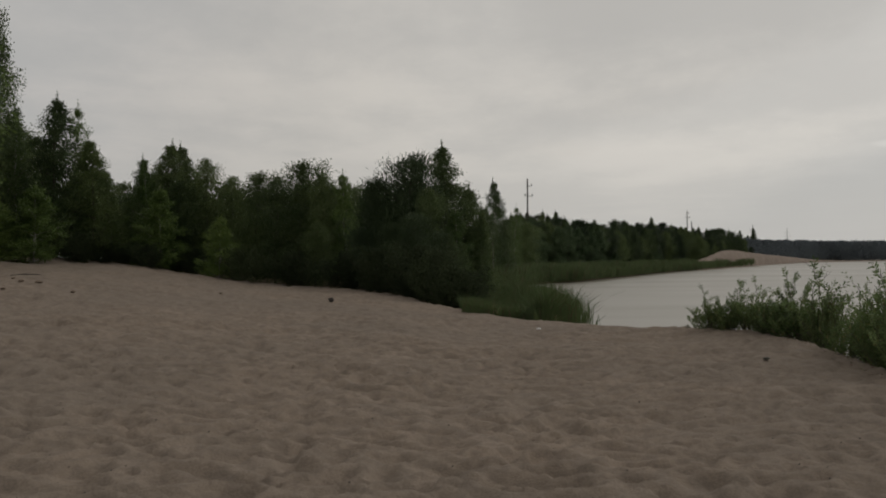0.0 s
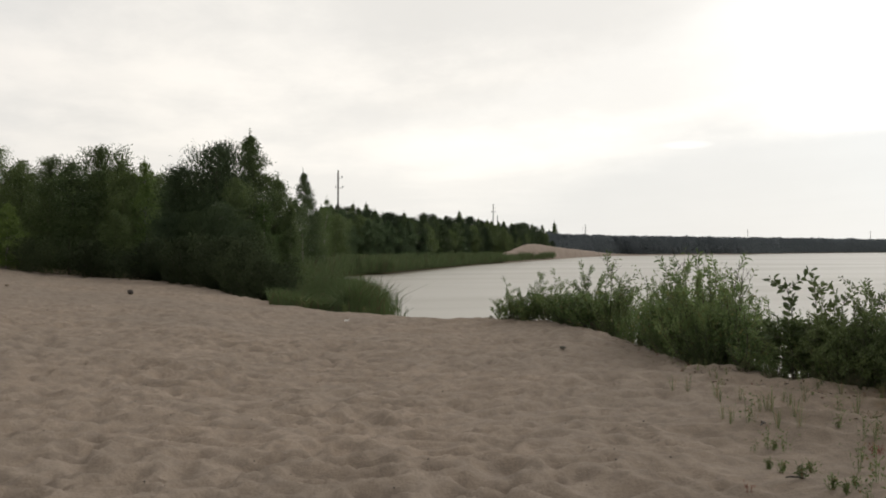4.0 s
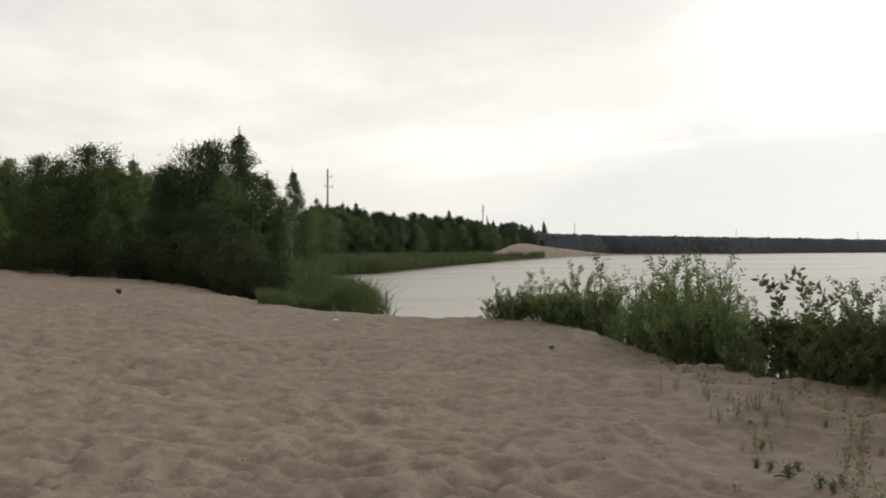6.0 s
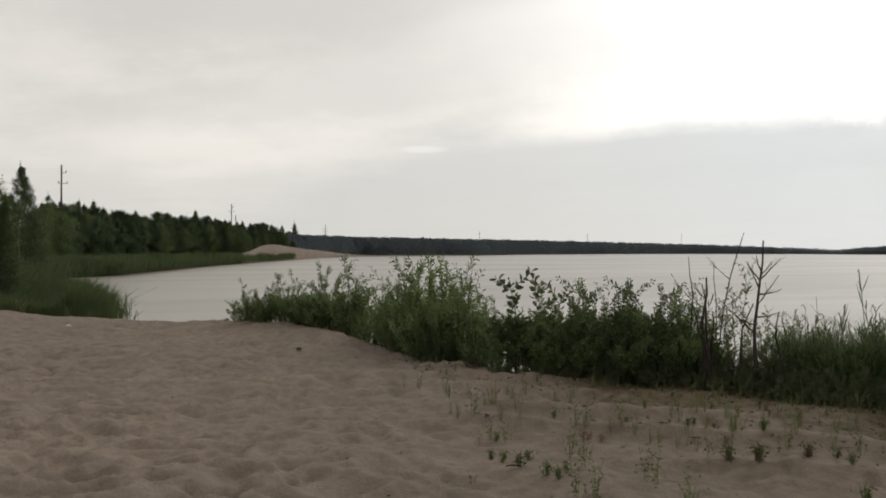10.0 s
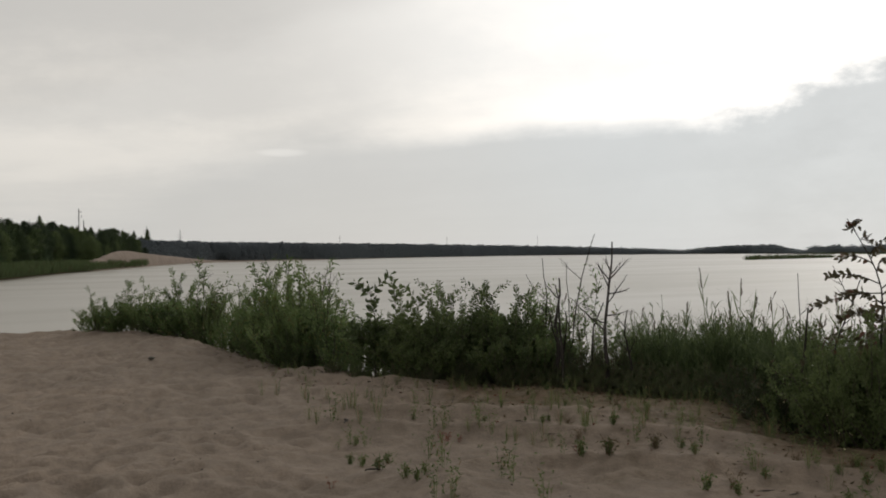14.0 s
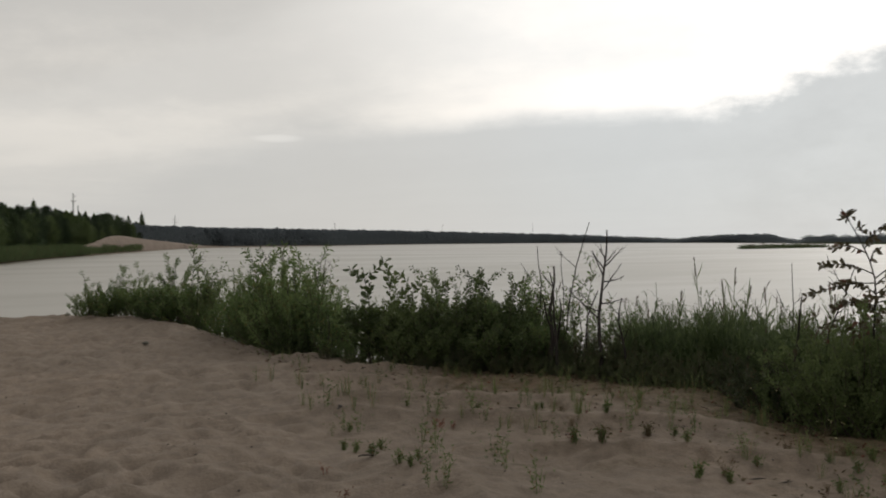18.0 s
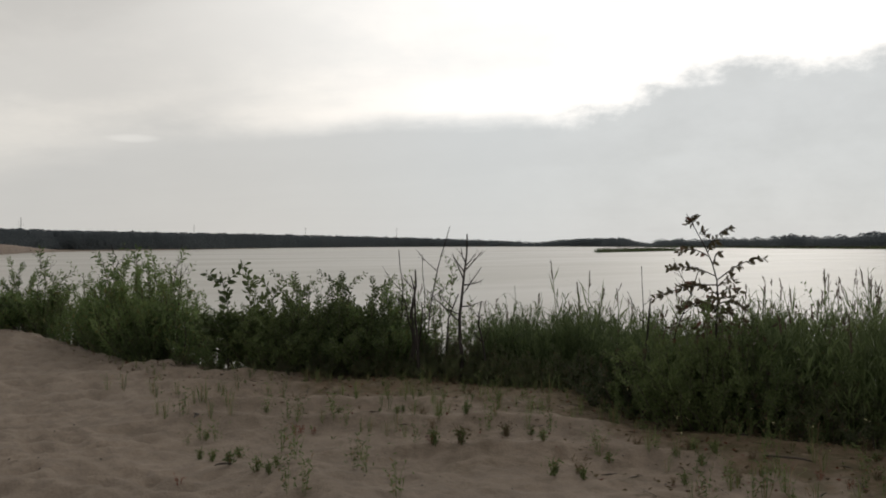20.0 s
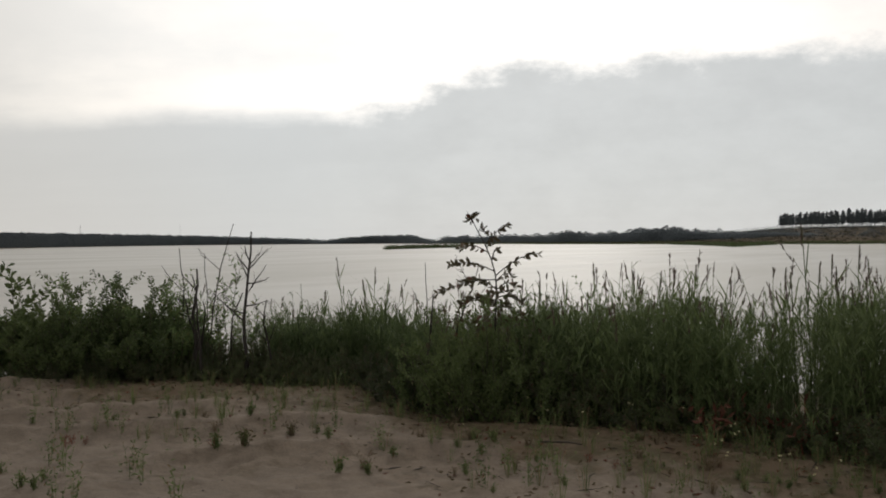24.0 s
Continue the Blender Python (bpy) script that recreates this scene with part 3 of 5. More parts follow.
for row in [
    ("sparse", -24.2, 37, 14.6, 1.1), ("alder", -25.0, 35, 17.5, 0.42), ("alder", -22.8, 46, 13.6, 0.5), ("sparse", -21.5, 47, 8.6, 0.7), ("birch", -24.6, 40, 11.0, 1.0), ("alder", -24.8, 42, 10.5, 1.0), ("spire", -19.5, 46, 9.5, 1.0), ("sparse", -18.0, 49, 8.7, 0.7), ("spire", -17.5, 45, 7.2, 1.1),
    ("light", -20.6, 41, 4.3, 1.7), ("light", -22.5, 41, 3.6, 1.8), ("alder", -25.3, 37, 15.2, 0.5), ("alder", -21.5, 52, 7.6, 1.0), ("birch", -16.6, 47, 5.3, 1.1), ("alder", -18.6, 47, 4.5, 1.2), ("shrub", -18.4, 43.5, 1.6, 1.2),
    ("birch", -14.5, 45, 6.2, 1.1), ("spire", -13.5, 46, 7.15, 1.1), ("spire", -12.45, 47, 7.0, 1.0), ("alder", -11.2, 45, 5.9, 0.75), ("light", -13.9, 43, 4.2, 1.5), ("alder", -15.6, 50, 3.8, 1.1), ("alder", -13.0, 44.5, 4.6, 1.0),
    ("shrub", -14.6, 42, 0.9, 1.1), ("light", -10.6, 41.5, 2.6, 1.4), ("alder", -10.0, 46, 4.9, 0.9), ("round", -8.5, 44, 5.2, 0.85), ("round", -6.0, 44, 5.85, 0.95), ("alder", -7.4, 42.5, 4.9, 0.9), ("alder", -4.7, 43, 5.1, 0.8),
    ("birch", -3.25, 43, 5.4, 1.0), ("birch", -2.2, 44, 4.6, 1.0), ("pine", -0.9, 40, 4.9, 0.8), ("pine", 0.35, 39.5, 6.4, 0.78), ("pine", 1.35, 41, 4.7, 0.6), ("spire", 2.8, 42, 7.35, 1.0), ("spire", 4.05, 43, 4.7, 1.0), ("alder", 1.9, 39, 4.2, 0.8), ("birch", 3.4, 38.5, 3.2, 1.1),
    ("spire", 5.85, 88, 4.95, 0.75), ("alder", 5.0, 84, 3.0, 0.9), ("sparse", 6.9, 102, 3.1, 0.8), ("alder", 7.6, 116, 2.1, 1.1), ("round", 6.3, 98, 2.0, 0.9), ("pine", -0.4, 38, 2.2, 0.9), ("pine", 0.9, 37, 2.8, 0.8), ("pine", 2.3, 36, 1.7, 0.9), ("pine", -2.2, 39, 2.0, 0.9), ("spire", 3.2, 35.5, 1.8, 0.9), ("alder", -5.0, 41, 2.2, 0.9),
    ("shrub", -9.3, 40.5, 0.5, 1.1), ("shrub", -6.2, 40.5, 0.4, 1.3), ("shrub", -3.2, 39, 0.3, 1.3), ("shrub", -1.3, 36, 0.5, 1.0), ("shrub", 0.6, 34.5, 0.1, 1.0), ("shrub", 2.2, 33, 0.3, 0.9), ("shrub", 3.2, 31.5, -0.5, 0.9), ("shrub", 1.2, 35, 0.6, 1.1), ("shrub", 4.0, 35, -0.9, 0.8), ("spire", 4.9, 41, 3.2, 0.6), ("alder", 4.6, 42, 2.0, 0.7),
    ("alder", 3.8, 37, 0.9, 0.55), ("shrub", 3.9, 32, -0.9, 1.0), ("shrub", -20.6, 47, 1.6, 1.4), ("shrub", -22.4, 47, 1.8, 1.4), ("birch", -24.0, 38, 13.6, 0.8), ("alder", -11.8, 50, 3.6, 1.2), ("round", -2.9, 48, 4.4, 1.1), ("shrub", -21.7, 44, 0.9, 1.3), ("shrub", -19.9, 44.5, 1.1, 1.3), ("shrub", -17.1, 44.5, 1.0, 1.3), ("shrub", -16.0, 44.5, 0.7, 1.3), ("shrub", -23.4, 44, 1.2, 1.3), ("shrub", -11.9, 43, 0.6, 1.2), ("alder", -27, 46, 9, 1.2), ("round", -30, 45, 8, 1.2),
]:
    plant(*row)

# more trees deeper in the wood, behind its first row
deep = np.random.default_rng(21)
for az in np.arange(-30, 2.2, 1.15):
    far = 52 + deep.uniform(0, 12)
    tip = np.interp(az, [-30, -22, -18, -15.8, -13, -10, -6, -2, 1, 4, 7], [8.5, 7.8, 6.6, 4.4, 6.0, 4.3, 4.8, 4.3, 5.2, 3.6, 2.2]) + deep.uniform(-0.9, -0.1)
    plant(["alder", "round", "pine", "birch"][deep.integers(0, 4)], az + deep.uniform(-0.3, 0.3), far, tip, 1.25)

for i, az in enumerate(np.arange(-29.5, 1.8, 0.8)):
    plant(["alder", "round"][i % 2], az, 57 + deep.uniform(-2, 2), 1.7 + deep.uniform(-0.3, 0.3), 0.9)

# ---- the far bank: reeds, wood, sand heap, power poles ----
MODELS["bank_pine"] = tree("pine_tree", "dark pine in the wood along the lake bank", "pine", 9.0, 4.6, 31, PINE_LEAF, BARK, 10000, 0.15, 0.12, "bank wood", 1.1)
MODELS["bank_alder"] = tree("alder_tree", "grey-green alder in the wood along the lake bank", "alder", 8.0, 5.0, 32, ALDER_LEAF, BARK, 12000, 0.135, 0.05, "bank wood", 1.1)
MODELS["bank_birch"] = tree("birch_tree", "pale green willow-like birch on the lake bank", "birch", 7.0, 4.2, 33, PALE_LEAF, BARK, 12000, 0.13, 0.05, "bank wood", 1.1)
MODELS["bank_spruce"] = tree("spruce_tree", "pointed dark spruce in the wood along the lake bank", "spire", 9.0, 3.2, 34, ALDER_LEAF, BARK, 9000, 0.15, 0.05, "bank wood", 1.1)
TALL.update(bank_pine=9.0, bank_alder=8.0, bank_birch=7.0, bank_spruce=9.0)
BANK_TIPS = ([7, 8, 9, 11, 13.6, 17, 18.8, 20.0, 20.7, 22.2], [2.7, 2.4, 2.25, 2.05, 1.82, 1.64, 1.42, 1.18, 1.0, 0.85])
for row, (back, drop) in enumerate([(34, 0.3), (40, 0.12), (52, 0.0), (68, 0.05)]):
    for az in np.arange(6.8 + 0.13 * row, 20.8, 0.36 if row == 0 else 0.27):
        far = np.interp(az, SHORE_AZ, SHORE_FAR) * (1.03 + 0.02 * row) + back + deep.uniform(-4, 4)
        tip = np.interp(az, *BANK_TIPS) - drop + deep.normal(-0.04, 0.21)
        kinds = ["bank_alder", "bank_pine", "bank_alder"] if row == 0 else ["bank_pine", "bank_spruce", "bank_pine", "bank_spruce"]
        plant(kinds[deep.integers(0, len(kinds))], az + deep.uniform(-0.12, 0.12), far, tip, 1.0 if row == 0 else 1.1)
# pale rounded willows before the dark wood
for az, tip, wide in [(7.25, 2.3, 1.0), (7.9, 2.45, 0.9), (8.4, 1.8, 1.0), (9.55, 1.9, 1.1), (10.1, 2.1, 1.0), (10.7, 1.8, 1.1), (11.5, 1.6, 1.0), (12.0, 1.75, 1.0), (12.9, 0.35, 1.6), (15.2, 0.45, 1.5), (6.3, 1.5, 1.0)]:
    plant("bank_birch", az, np.interp(az, SHORE_AZ, SHORE_FAR) + 30, tip, wide)


def far_wood(name, label, az_lo, az_hi, step, tips, depths, mat, slim=1.0):
    """A wood too far off to count: lumpy spired crowns, in rows, as one mesh."""
    s = Shape()
    for back in depths:
        az = az_lo + deep.uniform(0, step)
        while az < az_hi:
            far = float(np.interp(az, SHORE_AZ, SHORE_FAR)) + back + deep.uniform(-6, 6) + 26 * float(smooth(az, 19, 20) * (1 - smooth(az, 24, 27)))
            x, y = polar(az, far)
            z = up_at(x, y)
            tip = float(np.interp(az, *tips)) + deep.normal(0, 0.03 if slim == 1 else 0.08)
            h = max(2.5, EYE + far * math.tan(radians(tip)) - z)
            wide = slim * max(2.2, far * math.tan(radians(step)) * (4.5 if slim == 1 else 2.2)) * deep.uniform(0.6, 1.4)
            kind = deep.uniform(1.2, 2.6)
            m = 190 if slim == 1 else 300
            g = deep.uniform(0, 1, m) ** 0.9
            rad, a = wide * (1 - g ** kind * 0.92) * deep.uniform(0.3, 1, m), deep.uniform(0, 2 * np.pi, m)
            s.leaves(np.c_[x + rad * np.cos(a), y + rad * np.sin(a), z + h * g * 0.9], np.c_[np.cos(a), np.sin(a), np.full(m, 0.5)] + deep.normal(0, 0.6, (m, 3)), h * deep.uniform(0.05, 0.10, m), h * deep.uniform(0.06, 0.11, m))
            az += step * deep.uniform(0.6, 1.4)
    # the dense heart of the wood, behind the first crowns
    a = np.arange(az_lo, az_hi, step * 0.8)
    far = np.interp(a, SHORE_AZ, SHORE_FAR) + depths[0] + 26 * smooth(a, 19, 20) * (1 - smooth(a, 24, 27))
    top = np.maximum(EYE + far * np.tan(np.radians(np.interp(a, *tips) - 0.09)), 1.5) * (0.9 + 0.2 * lattice(a * 5, a, 71))
    rows = [(far + 2, -0.5 + 0 * top), (far + 3, top * 0.5), (far + 6, top * 0.85), (far + 14, top), (far + 50, top)]
    v = np.stack([np.stack([f * np.sin(np.radians(a)), f * np.cos(np.radians(a)), z], 1) for f, z in rows]).reshape(-1, 3)
    k = len(a)
    s.put(v, [[r * k + i, r * k + i + 1, (r + 1) * k + i + 1, (r + 1) * k + i] for r in range(4) for i in range(k - 1)])
    tagged(new(name, s.mesh(name, mat, False)), label, "forest", kind="stuff")


far_wood("far_forest", "low dark forest along the far shore, haze-blue in its leaf colour", 20.2, 60.5, 0.12,
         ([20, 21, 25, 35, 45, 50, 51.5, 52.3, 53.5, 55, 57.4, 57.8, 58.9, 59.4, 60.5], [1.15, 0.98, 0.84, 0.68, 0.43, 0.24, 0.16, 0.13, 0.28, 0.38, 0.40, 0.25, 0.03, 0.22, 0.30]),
         (22, 34, 48, 64), HAZED_LEAF)
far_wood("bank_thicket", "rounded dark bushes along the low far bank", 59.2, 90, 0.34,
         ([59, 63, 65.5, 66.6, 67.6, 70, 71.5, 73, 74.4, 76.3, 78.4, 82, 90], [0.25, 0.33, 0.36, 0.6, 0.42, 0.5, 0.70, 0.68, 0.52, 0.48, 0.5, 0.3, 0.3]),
         (44, 58, 72, 88), HAZED_LEAF, 0.95)


def clumps(name, label, spots, low, high, wide, blades, mat, category="reeds", slim=0.035):
    """Upright blades in dense clumps, one mesh."""
    s = Shape()
    n = len(spots)
    base = np.c_[spots, np.maximum(land(spots[:, 0], spots[:, 1])[0], -0.15) - 0.05]
    base = np.repeat(base, blades, 0)
    base[:, :2] += deep.normal(0, wide, (n * blades, 2))
    patch = lattice(base[:, 0] * 0.55, base[:, 1] * 0.55, 15)
    h = deep.uniform(low, high, n * blades) * (0.55 + 0.6 * patch)
    way = np.c_[deep.normal(0, 0.28, (n * blades, 2)), np.ones(n * blades)]
    global rng
    keep, rng = rng, deep
    s.leaves(base, way, h, h * slim + 0.012, 0.1)
    rng = keep
    tagged(new(name, s.mesh(name, mat, False)), label, category, kind="stuff")


n = 5200
az = deep.uniform(5.0, 20.6, n)
far = np.interp(az, SHORE_AZ, SHORE_FAR) + deep.power(0.6, n) * np.interp(az, [5, 9, 20], [20, 24, 16]) + 2.0
clumps("bank_reeds", "dense green reed belt along the lake bank", np.c_[far * np.sin(np.radians(az)), far * np.cos(np.radians(az))], 1.4, 2.4, 0.45, 12, BANK_REED, slim=0.05)


def reed_bed(name, label, count, az, far, tips, tall, mat, category="reeds"):
    """Ragged reeds whose tops follow a falling line, one mesh of bent blades."""
    x, y = far * np.sin(np.radians(az)), far * np.cos(np.radians(az))
    z = np.maximum(land(x, y, False)[0], -0.1) - 0.05
    tip = np.interp(az, *tips) + deep.normal(-0.2, 0.45, count) - 0.9 * (lattice(az * 1.7, far * 0.2, 34) - 0.3)
    h = np.clip(EYE + far * np.tan(np.radians(tip)) - z, 0.25, np.minimum(tall, np.maximum(np.interp(far, [27.5, 31, 36, 46], [0.4, 0.8, 1.5, 2.6]), np.interp(az, [7.4, 9.2], [0.4, 2.1])))) * deep.uniform(0.75, 1.0, count)
    ang = deep.uniform(0, 2 * np.pi, count)
    lean = h * np.abs(deep.normal(0.0, 0.34, count))
    out = np.c_[np.cos(ang), np.sin(ang), np.zeros(count)]
    side = np.c_[np.cos(np.radians(az)), -np.sin(np.radians(az)), np.zeros(count)] * deep.uniform(0.007, 0.014, count)[:, None]
    root = np.c_[x, y, z]
    mid = root + out * (lean * 0.3)[:, None] + np.array([0, 0, 1.0]) * (h * 0.6)[:, None]
    end = root + out * lean[:, None] + np.array([0, 0, 1.0]) * (h * deep.uniform(0.8, 1.0, count))[:, None]
    v = np.stack([root - side * 0.5, root + side * 0.5, mid + side, mid - side, end], 1).reshape(-1, 3)
    base = np.arange(count)[:, None] * 5
    faces = (base + np.array([0, 1, 2, 3])).tolist() + (base + np.array([3, 2, 4])).tolist()
    tagged(new(name, mesh_of(name, v, faces, mat, False)), label, category, kind="stuff")


BED_TIPS = ([3, 6, 8, 9, 10, 10.8], [-0.3, -0.8, -1.4, -1.5, -1.6, -2.0])
n = 34000
az = 3.6 + 6.2 * deep.uniform(0, 1, n) + np.abs(deep.normal(0, 0.35, n))
far = 28.0 + np.interp(az, [4, 8, 9, 10.5], [48, 44, 22, 12]) * deep.uniform(0, 1, n) ** 1.4 + 4 * smooth(az, 8.5, 10.4)
keep = lattice(az * 1.6, far * 0.25, 31) + 0.6 * lattice(az * 5, far * 0.9, 32) > 0.5 + 0.5 * smooth(az, 9.0, 10.6)
az, far = az[keep], far[keep]
fresh = lattice(az * 2.6, far * 0.3, 37) > 0.52
reed_bed("reed_bed", "dark green reeds standing thickly in the shallows", int(sum(~fresh)), az[~fresh], far[~fresh], BED_TIPS, 2.6, BED_REED)
reed_bed("reed_bed", "fresh green reeds in patches in the shallows", int(sum(fresh)), az[fresh], far[fresh], BED_TIPS, 2.6, BANK_REED)
n = 5200
az = deep.uniform(3.9, 9.4, n)
far = 27.3 + 3.2 * lattice(az * 2.2, az, 33) + deep.uniform(0, 3.0, n)
keep = lattice(az * 3.0, far * 0.5, 35) > 0.35
az, far = az[keep], far[keep]
reed_bed("sedge_fringe", "yellow-green sedge at the foot of the reeds", len(az), az, far, ([3, 10], [-2.0, -2.6]), 0.6, GRASS_LEAF, "sedge")
az, far = 9.6 + np.abs(deep.normal(0, 0.75, 420)), deep.uniform(29, 40, 420)
reed_bed("reed_stems", "thin sparse reed stems in open water", 420, az, far, ([9, 12], [-0.9, -2.0]), 1.7, BED_REED)
az = np.concatenate([deep.uniform(55.7, 56.7, 90), deep.uniform(56.8, 60.3, 330)])
far = np.interp(az, [55.7, 60.3], [360, 455]) + deep.uniform(-6, 6, 420)
clumps("reed_island", "low reed island out in the lake", np.c_[far * np.sin(np.radians(az)), far * np.cos(np.radians(az))], 0.9, 2.8, 0.7, 7, BANK_REED, slim=0.09)
az = deep.uniform(72.8, 78.4, 900)
far = np.interp(az, [72.8, 76.3, 78.4], [590, 372, 500]) + deep.power(0.8, 900) * np.interp(az, [72.8, 76.3, 78.4], [10, 90, 20])
clumps("reed_spit", "dark reedy spit reaching into the lake", np.c_[far * np.sin(np.radians(az)), far * np.cos(np.radians(az))], 0.8, 2.4, 1.0, 8, BANK_REED, slim=0.09)
az = deep.uniform(59, 90, 1500)
far = np.interp(az, SHORE_AZ, SHORE_FAR) + deep.uniform(-2, 10, 1500)
clumps("shore_reeds", "thin reed belt under the low far bank", np.c_[far * np.sin(np.radians(az)), far * np.cos(np.radians(az))], 1.2, 2.4, 0.9, 6, BANK_REED, slim=0.09)


def sand_mound():
    az, cross = np.linspace(17.6, 31.0, 150), np.linspace(-1, 1, 26)
    A, T = np.meshgrid(az, cross, indexing="ij")
    far = np.interp(A, SHORE_AZ, SHORE_FAR) + 15 + 15 * T
    tip = bend(A * 3, [53, 55.5, 58, 60.5, 63.5, 67, 70, 73, 76, 81, 93], [-0.30, 0.14, 0.40, 0.22, 0.09, -0.03, -0.18, -0.28, -0.31, -0.28, -0.24])
    top = EYE + far * np.tan(np.radians(tip))
    X, Y = far * np.sin(np.radians(A)), far * np.cos(np.radians(A))
    Z = -0.2 + np.maximum(top + 0.2, 0) * np.cos(T * np.pi / 2) ** 0.8 + 0.25 * (lattice(X * 0.5, Y * 0.5, 9) - 0.5)
    k = len(cross)
    i, j = np.meshgrid(np.arange(len(az) - 1), np.arange(k - 1), indexing="ij")
    q = np.stack([i * k + j, i * k + j + 1, (i + 1) * k + j + 1, (i + 1) * k + j], -1).reshape(-1, 4)
    me = mesh_of("sand_mound", np.stack([X, Y, Z], -1).reshape(-1, 3), q, MOUND_SAND)
    tagged(new("sand_mound", me), "heap of bare pinkish sand on the lake bank", "sand heap")


sand_mound()


def power_pole(az, far, tip, arms):
    x, y = polar(az, far)
    z = up_at(x, y)
    h = EYE + far * math.tan(radians(tip)) - z
    p = thing("power_pole", "tall grey wooden power pole with short crossarms above the trees", "power pole", "power line")
    s = Shape()
    s.tube([(0, 0, -0.3), (0, 0, h * 0.5), (0, 0, h)], [0.17, 0.14, 0.11], 8)
    part("post", s.mesh("post", POLE_WOOD), p)
    for down, a, b in arms:
        s = Shape()
        s.tube([(a, 0, h - down), (b, 0, h - down)], [0.035, 0.035], 4)
        arm = part("crossarm", s.mesh("crossarm", POLE_WOOD), p)
        for e in (a, b):
            if abs(e) > 0.3:
                s = Shape()
                s.tube([(e * 0.95, 0, h - down + 0.02), (e * 0.95, 0, h - down + 0.2), (e * 0.95, 0, h - down + 0.34)], [0.05, 0.09, 0.04], 6)
                part("insulator", s.mesh("insulator", POLE_WOOD), arm)
    p.matrix_basis = pose(x, y, z, 0, 0, -az)


power_pole(7.72, 150, 4.72, [(2.75, -0.4, 0.8), (1.2, 0, 0.65)])
power_pole(17.05, 275, 2.70, [(2.2, -0.5, 0.7), (1.0, 0, 0.6)])
power_pole(17.30, 278, 2.05, [])
power_pole(20.70, 425, 1.75, [(2.0, -0.9, 0.9)])
power_pole(22.55, 480, 1.52, [(2.2, -1.0, 1.0), (3.6, -1.3, 1.3)])

power_pole(31.82, 660, 1.15, [(2.0, -0.9, 0.9)])
power_pole(38.27, 990, 1.05, [(2.0, -1.2, 1.2)])
power_pole(43.72, 1290, 1.05, [(2.0, -1.4, 1.4)])

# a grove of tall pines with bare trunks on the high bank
MODELS["grove"] = tree("grove_pine", "tall dark pine with a bare lower trunk on the high bank", "spire", 10.0, 3.4, 41, HAZED_LEAF, BARK, 1500, 0.4, 0.28, "pine grove")
TALL["grove"] = 10.0
for i, az in enumerate(np.arange(78.75, 92, 0.14)):
    plant("grove", az + deep.uniform(-0.07, 0.07), 655 + deep.uniform(0, 60), (1.40 if i else 1.32) + 0.16 * smooth(az, 78.5, 82) + deep.normal(0, 0.05), 1.05)

az = deep.uniform(60, 92, 3400)
far = np.interp(az, SHORE_AZ, SHORE_FAR) + deep.uniform(4, 105, 3400)
clumps("heath", "dark brown heath and scrub on the rising far bank", np.c_[far * np.sin(np.radians(az)), far * np.cos(np.radians(az))], 0.5, 1.3, 1.3, 8, HEATH_LEAF, "heath", 0.5)

# ---- willows, dead stems and reeds along the near water's edge ----


